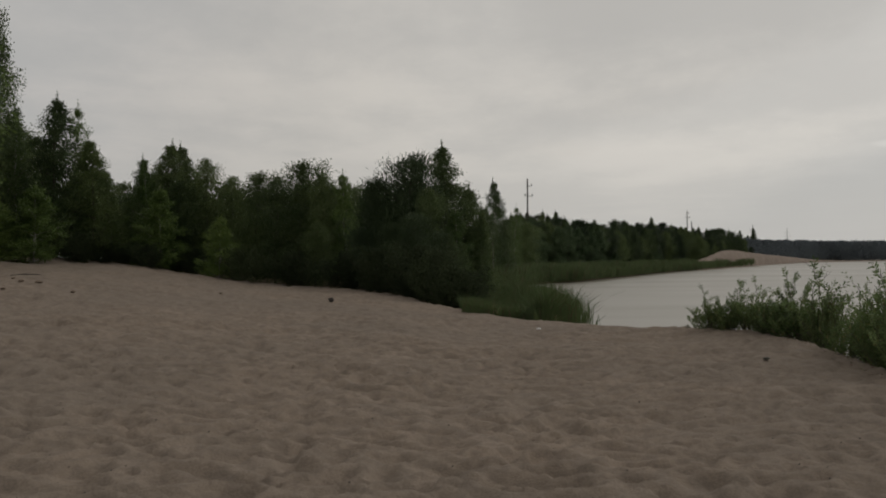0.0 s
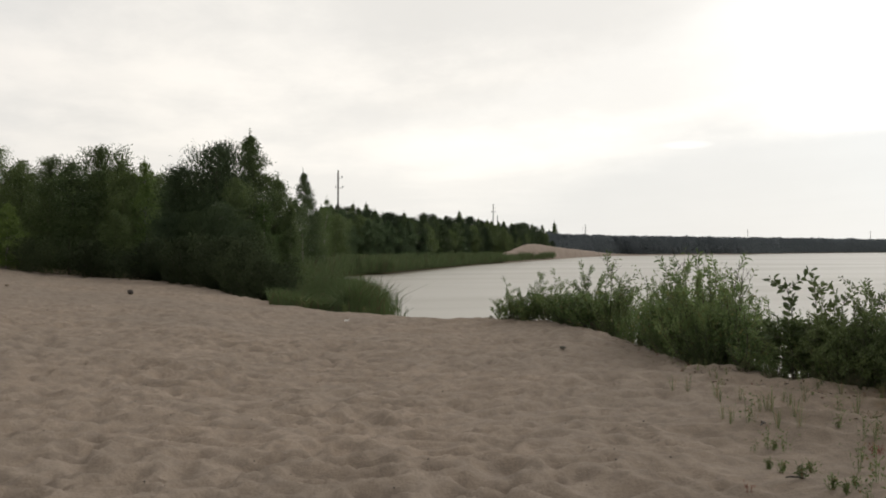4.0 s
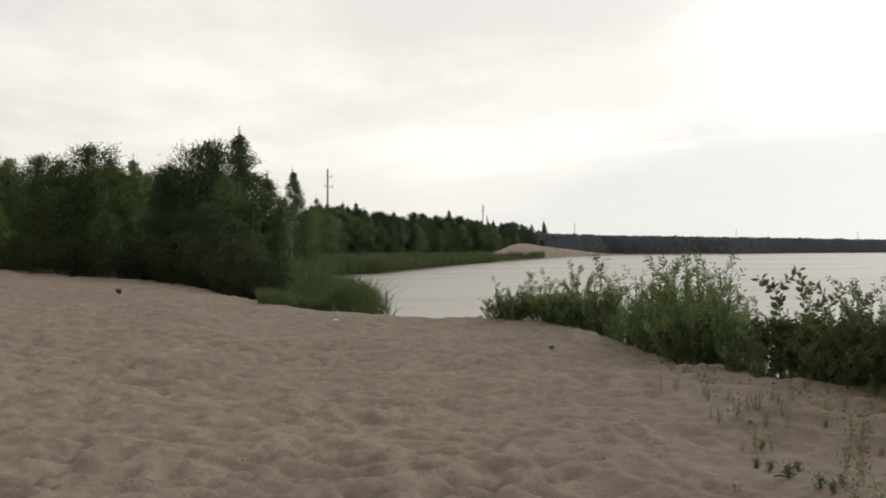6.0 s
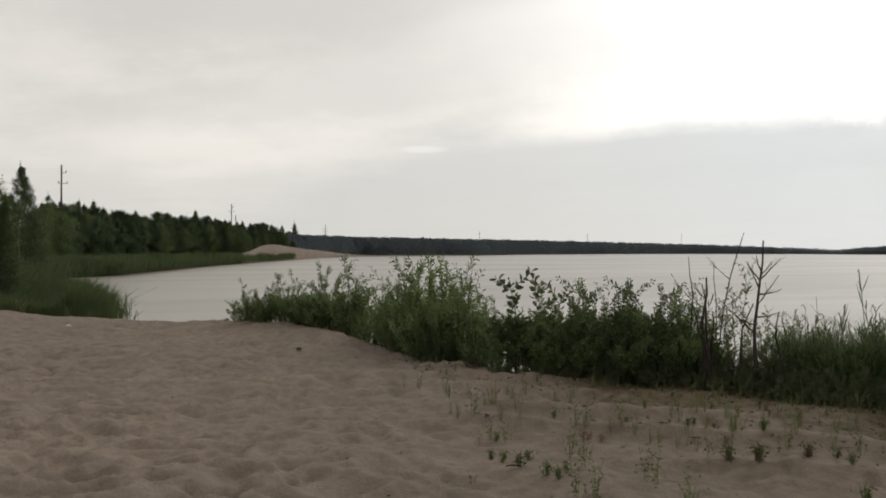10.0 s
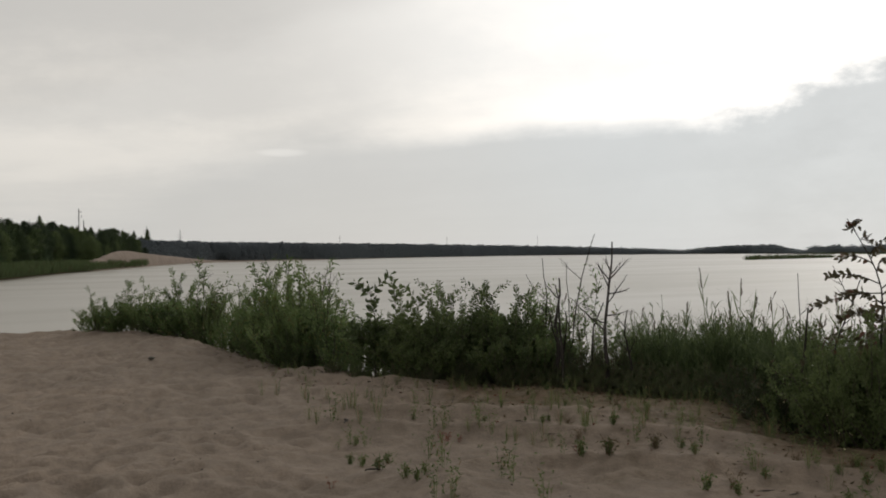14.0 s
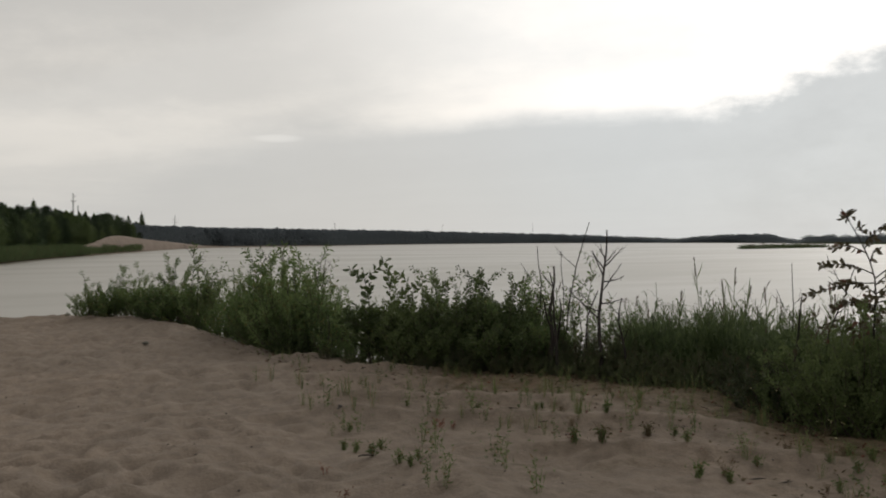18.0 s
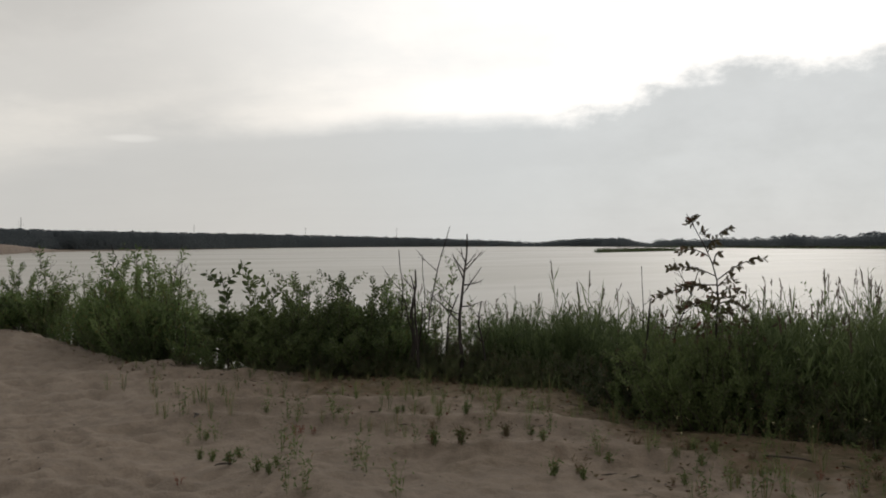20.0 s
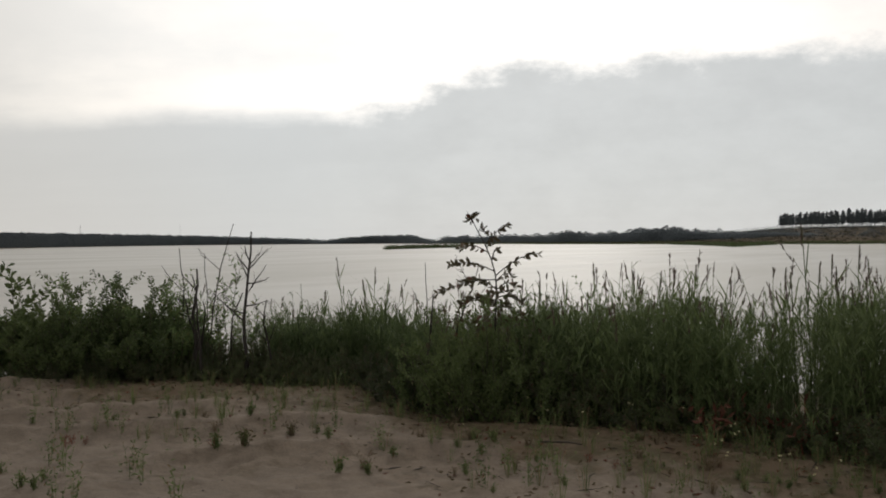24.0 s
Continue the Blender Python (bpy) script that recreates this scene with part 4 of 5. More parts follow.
def shoots(height, width, seed, stems, per, leaf, slim, upright=0.8, low=0.15):
    """Fanned leafy shoots from one root: a stems mesh and a leaves mesh."""
    global rng
    keep, rng = rng, np.random.default_rng(seed)
    wood, green = Shape(), Shape()
    tallest = rng.integers(0, stems)
    for i in range(stems):
        ang = i * 2.39996 + rng.normal(0, 0.3)
        lean = rng.uniform(0.05, 1.0) ** 0.7
        h = height * (1 - 0.45 * lean ** 2) * rng.uniform(0.58, 0.95)
        if i == tallest:
            h, lean = height, 0.2
        out = np.array([math.cos(ang), math.sin(ang)]) * width * 0.5 * lean
        root = np.array([math.cos(ang), math.sin(ang)]) * width * 0.16 * rng.uniform(0, 1)
        s = np.linspace(0, 1, 7)
        pts = np.c_[root + out * (s ** upright)[:, None] + np.cumsum(rng.normal(0, 0.03, (7, 2)), 0), h * s - 0.06]
        wood.tube(pts, 0.010 * (1 - 0.8 * s) + 0.0015, 4)
        side = [pts]
        for _ in range(5):
            f = rng.uniform(0.3, 0.97)
            p0 = np.array([np.interp(f, s, pts[:, k]) for k in range(3)])
            d = (np.array([*(rng.normal(0, 0.5, 2) + out / (width * 0.5) * 0.4), rng.uniform(0.45, 1.1)])) * height * rng.uniform(0.10, 0.24)
            tw = p0 + d * np.linspace(0, 1, 4)[:, None] + np.array([0, 0, 0.03]) * (np.linspace(0, 1, 4) ** 2)[:, None]
            wood.tube(tw, [0.004, 0.003, 0.002, 0.001], 3)
            side.append(tw)
        for k, line in enumerate(side):
            n = int(per * (1.0 if k == 0 else 0.5))
            f = np.clip(np.linspace(low if k == 0 else 0.12, 1, n) + rng.normal(0, 0.012, n), 0, 1)
            t = np.linspace(0, 1, len(line))
            at = np.stack([np.interp(f, t, line[:, c]) for c in range(3)], 1)
            along = np.stack([np.interp(f, t, np.gradient(line[:, c])) for c in range(3)], 1)
            along /= np.linalg.norm(along, axis=1)[:, None] + 1e-9
            turn = np.arange(n) * 2.39996 + rng.uniform(0, 6)
            across = np.cross(along, np.array([0.3, 0.9, 0.1]))
            across /= np.linalg.norm(across, axis=1)[:, None] + 1e-9
            radial = across * np.cos(turn)[:, None] + np.cross(along, across) * np.sin(turn)[:, None]
            way = along * rng.uniform(0.35, 0.9, n)[:, None] + radial * 0.8 + rng.normal(0, 0.22, (n, 3))
            taper = 1.0 - 0.45 * np.clip((f - 0.8) / 0.2, 0, 1)
            green.blades(at + radial * 0.008, way, leaf * rng.uniform(0.7, 1.25, n) * taper, leaf * slim * rng.uniform(0.75, 1.2, n) * taper)
    rng = keep
    return wood, green


def bush(name, label, height, width, seed, stems, per, leaf, slim, mat, group, upright=0.8, low=0.12):
    wood, green = shoots(height, width, seed, stems, per, leaf, slim, upright, low)
    b = thing(name, label, "bush", group)
    part("branchwork", wood.mesh("branchwork", BARK), b)
    part("foliage", green.mesh("foliage", mat, False), b)
    return b


WILLOW = "willows on the bank"
DARK_WILLOW = leaf_material("dark_willow_leaf", (0.046, 0.067, 0.027), (0.130, 0.166, 0.064), 0.5, 0.4)
# low scrub leaf, darkened in colour for the deep shade under the growth
SHADED_SCRUB = leaf_material("shaded_scrub_leaf", (0.040, 0.052, 0.026), (0.105, 0.125, 0.056), 0.6, 0.35, (0.10, 0.072, 0.042))
MODELS.update({
    "willow_a": bush("willow_bush", "bushy green willow with narrow leaves at the water's edge", 1.5, 1.9, 51, 30, 42, 0.080, 0.38, WILLOW_LEAF, WILLOW, 0.8, 0.16),
    "willow_b": bush("willow_bush", "dense green willow growing from the sandy bank", 1.5, 2.0, 52, 34, 42, 0.080, 0.38, WILLOW_LEAF, WILLOW, 0.8, 0.1),
    "willow_c": bush("willow_bush", "open willow with upright leafy shoots", 1.5, 1.4, 53, 17, 36, 0.082, 0.38, WILLOW_LEAF, WILLOW, 1.0, 0.2),
    "willow_d": bush("willow_bush", "dark dense willow beside the dead stems", 1.5, 2.0, 54, 40, 46, 0.074, 0.44, DARK_WILLOW, WILLOW, 0.8, 0.08),
    "aspen": bush("aspen_shoots", "tall shoots with large round dark leaves among the willows", 1.5, 0.7, 55, 7, 24, 0.115, 0.60, DARK_WILLOW, WILLOW, 1.0, 0.35),
    "thin": bush("willow_shoots", "thin sparse willow shoots over the reeds", 1.5, 0.8, 56, 5, 20, 0.072, 0.38, WILLOW_LEAF, WILLOW, 1.0, 0.4),
    "sprig": bush("willow_shoots", "upright willow shoots with fresh narrow leaves", 1.5, 1.3, 58, 9, 28, 0.080, 0.38, WILLOW_LEAF, WILLOW, 1.0, 0.3),
    "low": bush("willow_bush", "low dark willow scrub at the foot of the reeds", 1.0, 1.5, 57, 28, 44, 0.055, 0.34, SHADED_SCRUB, WILLOW),
})
TALL.update(willow_a=1.5, willow_b=1.5, willow_c=1.5, willow_d=1.5, aspen=1.5, thin=1.5, sprig=1.5, low=1.0)
for row in [
    # the bodies of the bushes
    ("low", 16.9, 22.6, -3.9, 0.9), ("willow_b", 18.3, 21.6, -3.0, 0.9), ("willow_a", 19.6, 21.4, -2.8, 0.9), ("willow_b", 21.0, 21.0, -2.6, 0.9), ("willow_d", 22.4, 20.2, -2.6, 0.9), ("willow_b", 23.8, 19.6, -2.1, 0.8), ("willow_d", 24.4, 18.8, -2.9, 0.5),
    ("thin", 25.8, 17.8, -3.4, 1.0), ("willow_c", 25.2, 17.6, -3.3, 0.6), ("low", 25.6, 16.4, -5.0, 0.6), ("willow_a", 27.2, 16.6, -2.2, 0.55), ("willow_b", 28.2, 15.8, -1.7, 0.7), ("willow_b", 29.2, 15.0, -1.4, 0.7), ("willow_a", 30.2, 14.5, -1.7, 0.6), ("willow_c", 31.3, 13.9, -2.7, 0.8), ("sprig", 20.6, 21.0, -2.3, 1.0), ("sprig", 22.2, 20.2, -1.9, 1.0), ("sprig", 28.4, 15.5, -1.0, 1.0), ("sprig", 26.6, 16.8, -1.7, 0.9), ("willow_d", 28.4, 15.0, -3.6, 0.8), ("willow_d", 29.9, 14.2, -3.8, 0.7),
    ("thin", 32.0, 13.6, -3.3, 1.3), ("thin", 32.8, 13.4, -3.5, 1.3), ("willow_c", 33.2, 13.0, -5.2, 0.9), ("willow_c", 32.4, 13.3, -5.4, 0.8), ("thin", 33.6, 13.2, -3.4, 1.3), ("willow_c", 34.9, 12.9, -3.3, 0.8), ("willow_d", 36.2, 12.8, -3.4, 0.6), ("willow_d", 37.2, 12.7, -3.0, 0.9), ("willow_d", 38.5, 12.6, -2.6, 0.9), ("willow_d", 39.8, 12.5, -2.7, 0.9), ("willow_d", 41.0, 12.5, -2.6, 0.9), ("willow_d", 42.2, 12.4, -2.8, 0.9), ("willow_b", 43.2, 12.4, -3.1, 0.8),
    ("willow_c", 44.3, 12.4, -4.0, 0.8), ("low", 45.4, 12.2, -5.4, 1.1), ("low", 46.6, 12.1, -5.2, 1.1), ("low", 47.8, 12.0, -5.2, 1.1), ("low", 49.0, 11.9, -5.2, 1.1), ("low", 45.0, 11.8, -6.2, 1.1), ("low", 47.2, 11.7, -6.2, 1.1), ("low", 49.6, 11.5, -6.2, 1.1),
    # shoots that rise above them
    ("sprig", 18.2, 21.4, -2.5, 1.0), ("sprig", 19.2, 21.2, -2.3, 1.0), ("sprig", 20.1, 21.0, -2.25, 1.0), ("sprig", 21.0, 20.8, -2.05, 1.0), ("sprig", 21.9, 20.2, -1.95, 1.0), ("sprig", 22.7, 19.8, -1.65, 1.0), ("sprig", 23.8, 19.2, -1.1, 1.1), ("thin", 24.4, 18.8, -1.6, 1.0),
    ("thin", 26.3, 17.2, -1.8, 1.0), ("sprig", 27.0, 16.6, -1.3, 1.0), ("sprig", 27.8, 16.0, -1.05, 1.0), ("thin", 28.4, 15.6, -0.9, 1.0), ("sprig", 29.0, 15.2, -0.7, 1.0), ("sprig", 29.8, 14.8, -0.85, 1.0), ("sprig", 30.6, 14.5, -0.95, 1.0), ("thin", 31.3, 14.1, -1.7, 1.0), ("thin", 32.3, 13.6, -3.0, 1.0), ("sprig", 33.2, 13.3, -2.8, 1.0),
    ("aspen", 34.5, 12.9, -1.35, 1.1), ("aspen", 35.2, 12.8, -1.7, 1.0), ("aspen", 36.0, 12.8, -2.1, 0.9), ("sprig", 37.2, 12.6, -2.8, 0.9), ("sprig", 38.9, 12.6, -1.9, 0.9), ("thin", 39.6, 12.6, -2.3, 0.9), ("sprig", 41.0, 12.5, -2.15, 0.9), ("sprig", 42.4, 12.5, -2.25, 0.9), ("thin", 43.4, 12.5, -2.0, 1.0), ("thin", 44.2, 12.5, -2.3, 0.9), ("thin", 46.6, 12.6, -0.95, 0.8), ("thin", 44.9, 12.6, -2.5, 0.9), ("thin", 47.3, 12.4, -3.2, 0.9), ("thin", 48.0, 12.3, -3.9, 0.9), ("thin", 45.8, 12.6, -2.9, 0.8), ("thin", 48.4, 12.3, -4.2, 0.8), ("thin", 49.4, 12.3, -3.9, 0.8),
    # low scrub in front, and under the reeds
    ("low", 29.6, 14.0, -5.6, 0.8), ("low", 31.4, 13.2, -6.0, 0.8), ("low", 33.0, 12.5, -6.5, 0.9), ("low", 34.6, 12.2, -6.5, 0.9), ("low", 36.2, 12.2, -5.8, 1.0), ("low", 37.8, 12.1, -5.8, 1.0), ("low", 39.5, 11.9, -5.8, 1.1), ("low", 41.2, 11.9, -5.8, 1.1), ("low", 42.8, 11.8, -5.9, 1.1), ("low", 51.0, 11.4, -6.0, 1.1), ("low", 53.2, 11.1, -6.0, 1.1), ("low", 55.4, 10.6, -5.8, 1.1),
    ("low", 57.4, 9.9, -5.8, 1.1), ("willow_d", 59.2, 9.6, -4.1, 0.7), ("willow_d", 60.8, 9.0, -3.7, 0.7), ("willow_d", 62.6, 8.9, -3.5, 0.7), ("willow_d", 64.4, 9.0, -4.2, 0.7), ("low", 66.0, 8.9, -6.2, 1.2), ("low", 68.8, 8.8, -7.0, 1.2), ("low", 71.6, 8.7, -7.2, 1.2), ("low", 74.6, 8.5, -7.6, 1.2), ("low", 77.8, 8.3, -8.6, 1.2), ("low", 81.4, 8.1, -8.2, 1.2), ("low", 85.2, 8.0, -6.6, 1.2), ("willow_b", 75.2, 9.3, -4.0, 0.7), ("thin", 68.2, 9.4, -2.7, 0.8),
]:
    kind, az, far, tip, wide = row
    plant(kind, az, far, tip + (0.75 if kind in ("willow_a", "willow_b", "willow_d") and az < 44 else (0.9 if az < 25 else 0.5) if kind in ("sprig", "thin") and az < 31.5 else 0.1), wide)


def dead_stem(az, far, tip, lean, branches, thick, seed, bend_up=0.0, arms=(), label="bare black dead stem standing among the willows"):
    r = np.random.default_rng(seed)
    x, y = polar(az, far)
    z = up_at(x, y)
    h = EYE + far * math.tan(radians(tip)) - z
    b = thing("dead_stem", label, "dead branch", "dead stems")
    s = Shape()
    t = np.linspace(0, 1, 8)
    pts = np.c_[lean * t ** (1 + bend_up) + np.cumsum(r.normal(0, 0.022, 8)), np.cumsum(r.normal(0, 0.03, 8)), h * t]
    pts[0, 2] = -0.15
    s.tube(pts, thick * (1 - 0.75 * t) + 0.002, 6)
    part("stem", s.mesh("stem", DEAD_BARK), b)
    for i in range(branches + len(arms)):
        f = r.uniform(0.35, 0.97) if i < branches else arms[i - branches][0]
        p0 = np.array([np.interp(f, t, pts[:, k]) for k in range(3)])
        side = (1 if i % 2 else -1)
        d = np.array([side * r.uniform(0.25, 0.8), r.normal(0, 0.3), r.uniform(0.3, 1.0)]) * r.uniform(0.15, 0.42) * min(h, 1.6) * (1.2 - 0.6 * f)
        if i >= branches:
            d = np.array([arms[i - branches][1], r.normal(0, 0.05), arms[i - branches][2]])
            side = math.copysign(1, d[0])
        u = np.linspace(0, 1, 5)[:, None]
        tw = p0 + d * u + np.array([0, 0, 0.05]) * u ** 2 + r.normal(0, 0.008, (5, 3)) * u
        s = Shape()
        s.tube(tw, thick * 0.32 * (1 - 0.8 * u[:, 0]) + 0.0012, 4)
        for _ in range(3):
            g = r.uniform(0.3, 0.95)
            q0 = p0 + d * g
            e = np.array([side * r.uniform(-0.2, 0.9), r.normal(0, 0.4), r.uniform(0.1, 1.0)]) * 0.13
            s.tube([q0, q0 + e * 0.5 + r.normal(0, 0.006, 3), q0 + e], [0.0028, 0.002, 0.001], 3)
        part("twig", s.mesh("twig", DEAD_BARK), b)
    b.matrix_basis = pose(x, y, z, 0, 0, -az)


for row in [
    (44.75, 11.75, -1.5, 0.09, 1, 0.034, 61), (45.32, 11.75, -1.85, 0.01, 1, 0.021, 62), (44.95, 12.3, -3.4, 0.05, 1, 0.020, 71), (44.4, 12.5, -0.31, -0.11, 1, 0.010, 64), (45.0, 12.4, -0.6, 0.08, 0, 0.007, 82), (45.25, 12.4, 1.1, 0.42, 2, 0.011, 65, 0.35),
    (49.1, 11.6, -3.35, 0.0, 2, 0.017, 66), (46.45, 12.0, -2.9, 0.26, 1, 0.016, 72), (48.4, 12.1, -4.2, 0.08, 3, 0.008, 79), (50.6, 12.2, -4.3, 0.05, 3, 0.009, 73),
    (58.28, 9.5, -3.1, 0.0, 0, 0.019, 67), (57.9, 10.4, -1.25, -0.09, 3, 0.007, 68), (23.9, 18.9, -0.6, 0.03, 2, 0.008, 75), (26.0, 17.2, -1.0, 0.55, 4, 0.012, 74), (27.0, 16.8, -0.55, 0.35, 3, 0.009, 70), (31.3, 14.2, -1.0, 0.1, 5, 0.006, 84),
]:
    dead_stem(*row)
dead_stem(47.35, 11.7, 0.65, 0.01, 3, 0.028, 63, 0.0, [(0.58, 0.23, 0.30), (0.75, 0.22, 0.20), (0.69, -0.12, 0.26), (0.80, -0.06, 0.14), (0.50, 0.28, 0.01), (0.65, 0.26, 0.02), (0.45, -0.22, 0.05)], "crooked black dead tree with bare side branches")
dead_stem(59.2, 9.9, -1.6, 0.30, 3, 0.011, 69, 0.8, (), "thin dead branch arching over the reeds")


def aspen_sapling():
    az, far = 62.3, 9.15
    x, y = polar(az, far)
    z = up_at(x, y)
    h = EYE + far * math.tan(radians(1.75)) - z
    r = np.random.default_rng(81)
    t = thing("aspen_sapling", "thin young aspen with reddish-green leaves above the reeds", "sapling")
    s, g = Shape(), Shape()
    k = np.linspace(0, 1, 14)
    pts = np.c_[-0.25 * np.clip((k - 0.62) / 0.38, 0, 1) ** 1.6 + 0.02 * np.sin(k * 11) * k, 0.05 * np.sin(k * 5), h * k]
    pts[0, 2] = -0.2
    s.tube(pts, 0.016 * (1 - 0.88 * k) + 0.0015, 6)
    part("trunk", s.mesh("trunk", DEAD_BARK), t)
    global rng
    keep, rng = rng, r
    # height on the trunk, reach to the side, rise
    arms = [(0.97, 0.05, -0.02), (0.94, -0.05, 0.02), (0.90, 0.06, -0.03), (0.82, 0.19, 0.22), (0.83, 0.08, 0.06), (0.80, -0.27, 0.03), (0.76, 0.05, 0.10), (0.71, -0.42, 0.06), (0.69, 0.40, 0.20), (0.66, 0.16, 0.05),
            (0.67, -0.58, -0.16), (0.62, 0.18, 0.03), (0.62, -0.26, 0.08), (0.58, 0.26, -0.04), (0.57, -0.34, -0.05), (0.54, -0.12, 0.03), (0.52, 0.14, 0.02)]
    for f, out, up in arms:
        p0 = np.array([np.interp(f, k, pts[:, c]) for c in range(3)])
        u = np.linspace(0, 1, 6)[:, None]
        tw = p0 + np.array([out, r.normal(0, 0.10), up]) * u + np.array([0, 0, 0.05]) * np.sin(u * 3)
        s = Shape()
        s.tube(tw, 0.005 * (1 - 0.8 * u[:, 0]) + 0.001, 4)
        part("twig", s.mesh("twig", DEAD_BARK), t)
        n = 5 + int(52 * abs(out)) + (8 if f < 0.6 else 0)
        q = np.clip(np.linspace(0.2, 1.0, n) + r.normal(0, 0.03, n), 0, 1)
        at = np.stack([np.interp(q, u[:, 0], tw[:, c]) for c in range(3)], 1)
        flip = np.where(np.arange(n) % 2, 1.0, -1.0)
        way = np.c_[0.55 * np.sign(out) + r.normal(0, 0.35, n), r.normal(0, 0.6, n), 0.45 * flip - 0.15 + r.normal(0, 0.25, n)]
        g.blades(at, way, r.uniform(0.050, 0.078, n), r.uniform(0.026, 0.040, n), 0.2)
    n = 46
    g.blades(np.c_[r.normal(-0.02, 0.08, n), r.normal(0, 0.08, n), h * r.uniform(0.545, 0.62, n)], r.normal(0, 0.6, (n, 3)), r.uniform(0.05, 0.08, n), r.uniform(0.030, 0.045, n))
    n = 150
    g.blades(np.c_[r.normal(-0.05, 0.22, n), r.normal(0, 0.12, n), h * r.uniform(0.34, 0.52, n)], r.normal(0, 0.6, (n, 3)), r.uniform(0.05, 0.08, n), r.uniform(0.028, 0.045, n))
    rng = keep
    part("foliage", g.mesh("foliage", RED_LEAF, False), t)
    t.matrix_basis = pose(x, y, z, 0, 0, -az)


aspen_sapling()


def reed_stand(name, label, az_lo, az_hi, count, seed, lo, hi):
    """Common reeds: stem, arching blades, and a plume on many."""
    r = np.random.default_rng(seed)
    stems, blades, plumes = Shape(), Shape(), Shape()
    global rng
    keep, rng = rng, r
    for i in range(count):
        az = r.uniform(az_lo, az_hi)
        rim = float(np.interp(az, PLAN_AZ, RIM_FAR))
        far = rim + lo + (hi - lo) * r.uniform(0, 1) ** 0.8
        if lattice(np.array([az * 0.9]), np.array([far * 0.8]), 77)[0] < 0.14 or (75.6 < az < 80.4 and r.uniform() < 0.62):
            continue
        x, y = polar(az, far)
        z = max(float(land(np.array([x]), np.array([y]), False)[0][0]) - 0.05, -0.4)
        above = r.uniform() < (0.008 if az < 66 else 0.020)
        tip = np.interp(az, [49, 53, 58, 62, 66, 70.8, 73.7, 76, 80, 84, 95], [-4.6, -4.3, -4.6, -4.4, -4.2, -3.3, -3.2, -3.7, -2.9, -2.8, -2.8])
        tip += r.uniform(0.3, 1.9) if above else r.normal(-0.8, 0.7) + 1.5 * (lattice(np.array([az * 1.1]), np.array([far * 0.7]), 78)[0] - 0.5)
        h = min(max(EYE + far * math.tan(radians(tip)) - z, 0.7), 3.0)
        lean = r.normal(0, 0.11, 2) + np.array([0.03, 0.0])
        k = np.linspace(0, 1, 4)
        pts = np.c_[x + lean[0] * h * k ** 2, y + lean[1] * h * k ** 2, z - 0.05 + (h + 0.05) * k]
        stems.tube(pts, 0.0045 * (1 - 0.6 * k) + 0.001, 3)
        n = int(r.integers(12, 18))
        f = r.uniform(0.22, 0.96, n)
        at = np.stack([np.interp(f, k, pts[:, c]) for c in range(3)], 1)
        ang = r.uniform(0, 2 * np.pi, n)
        out = np.c_[np.cos(ang), np.sin(ang), np.zeros(n)]
        L, W = r.uniform(0.13, 0.29, n)[:, None], r.uniform(0.008, 0.015, n)[:, None]
        side = np.c_[-np.sin(ang), np.cos(ang), np.zeros(n)] * W * 0.5
        mid = at + out * L * 0.40 + np.array([0, 0, 1.0]) * L * 0.40
        end = at + out * L * 0.88 + np.array([0, 0, 1.0]) * L * r.uniform(-0.1, 0.75, n)[:, None]
        v = np.stack([at - side * 0.5, at + side * 0.5, mid + side, mid - side, end], 1).reshape(-1, 3)
        base = np.arange(n)[:, None] * 5
        blades.v.append(v)
        blades.f.extend((base + np.array([0, 1, 2, 3]) + blades.n).tolist() + (base + np.array([3, 2, 4]) + blades.n).tolist())
        blades.n += len(v)
        if above or r.uniform() < (0.03 if az < 66 else 0.09):
            m = 16
            g = r.uniform(0, 1, m)
            droop = np.array([lean[0] * 1.5 + 0.05, lean[1], 0])
            at = pts[-1] + np.c_[np.zeros((m, 2)), g * 0.15 - 0.05] + droop * g[:, None] * 0.25
            plumes.leaves(at, r.normal(0, 0.16, (m, 3)) + np.array([0, 0, 1]) + droop * 2, r.uniform(0.035, 0.075, m), r.uniform(0.007, 0.013, m))
    rng = keep
    t = thing(name, label, "reeds", kind="stuff")
    part("stems", stems.mesh("stems", REED_LEAF), t)
    part("blades", blades.mesh("blades", REED_LEAF, False), t)
    if plumes.n:
        part("plumes", plumes.mesh("plumes", PLUME, False), t)


reed_stand("reeds", "green reeds with few plumes on the lake edge", 48.9, 66, 2100, 91, 0.9, 4.2)
reed_stand("reeds", "tall dense reeds with brown feathery plumes", 64, 97, 2400, 92, 0.6, 3.8)
reed_stand("reeds", "scattered thin reeds between the willows", 41, 49, 30, 93, 0.8, 3.5)



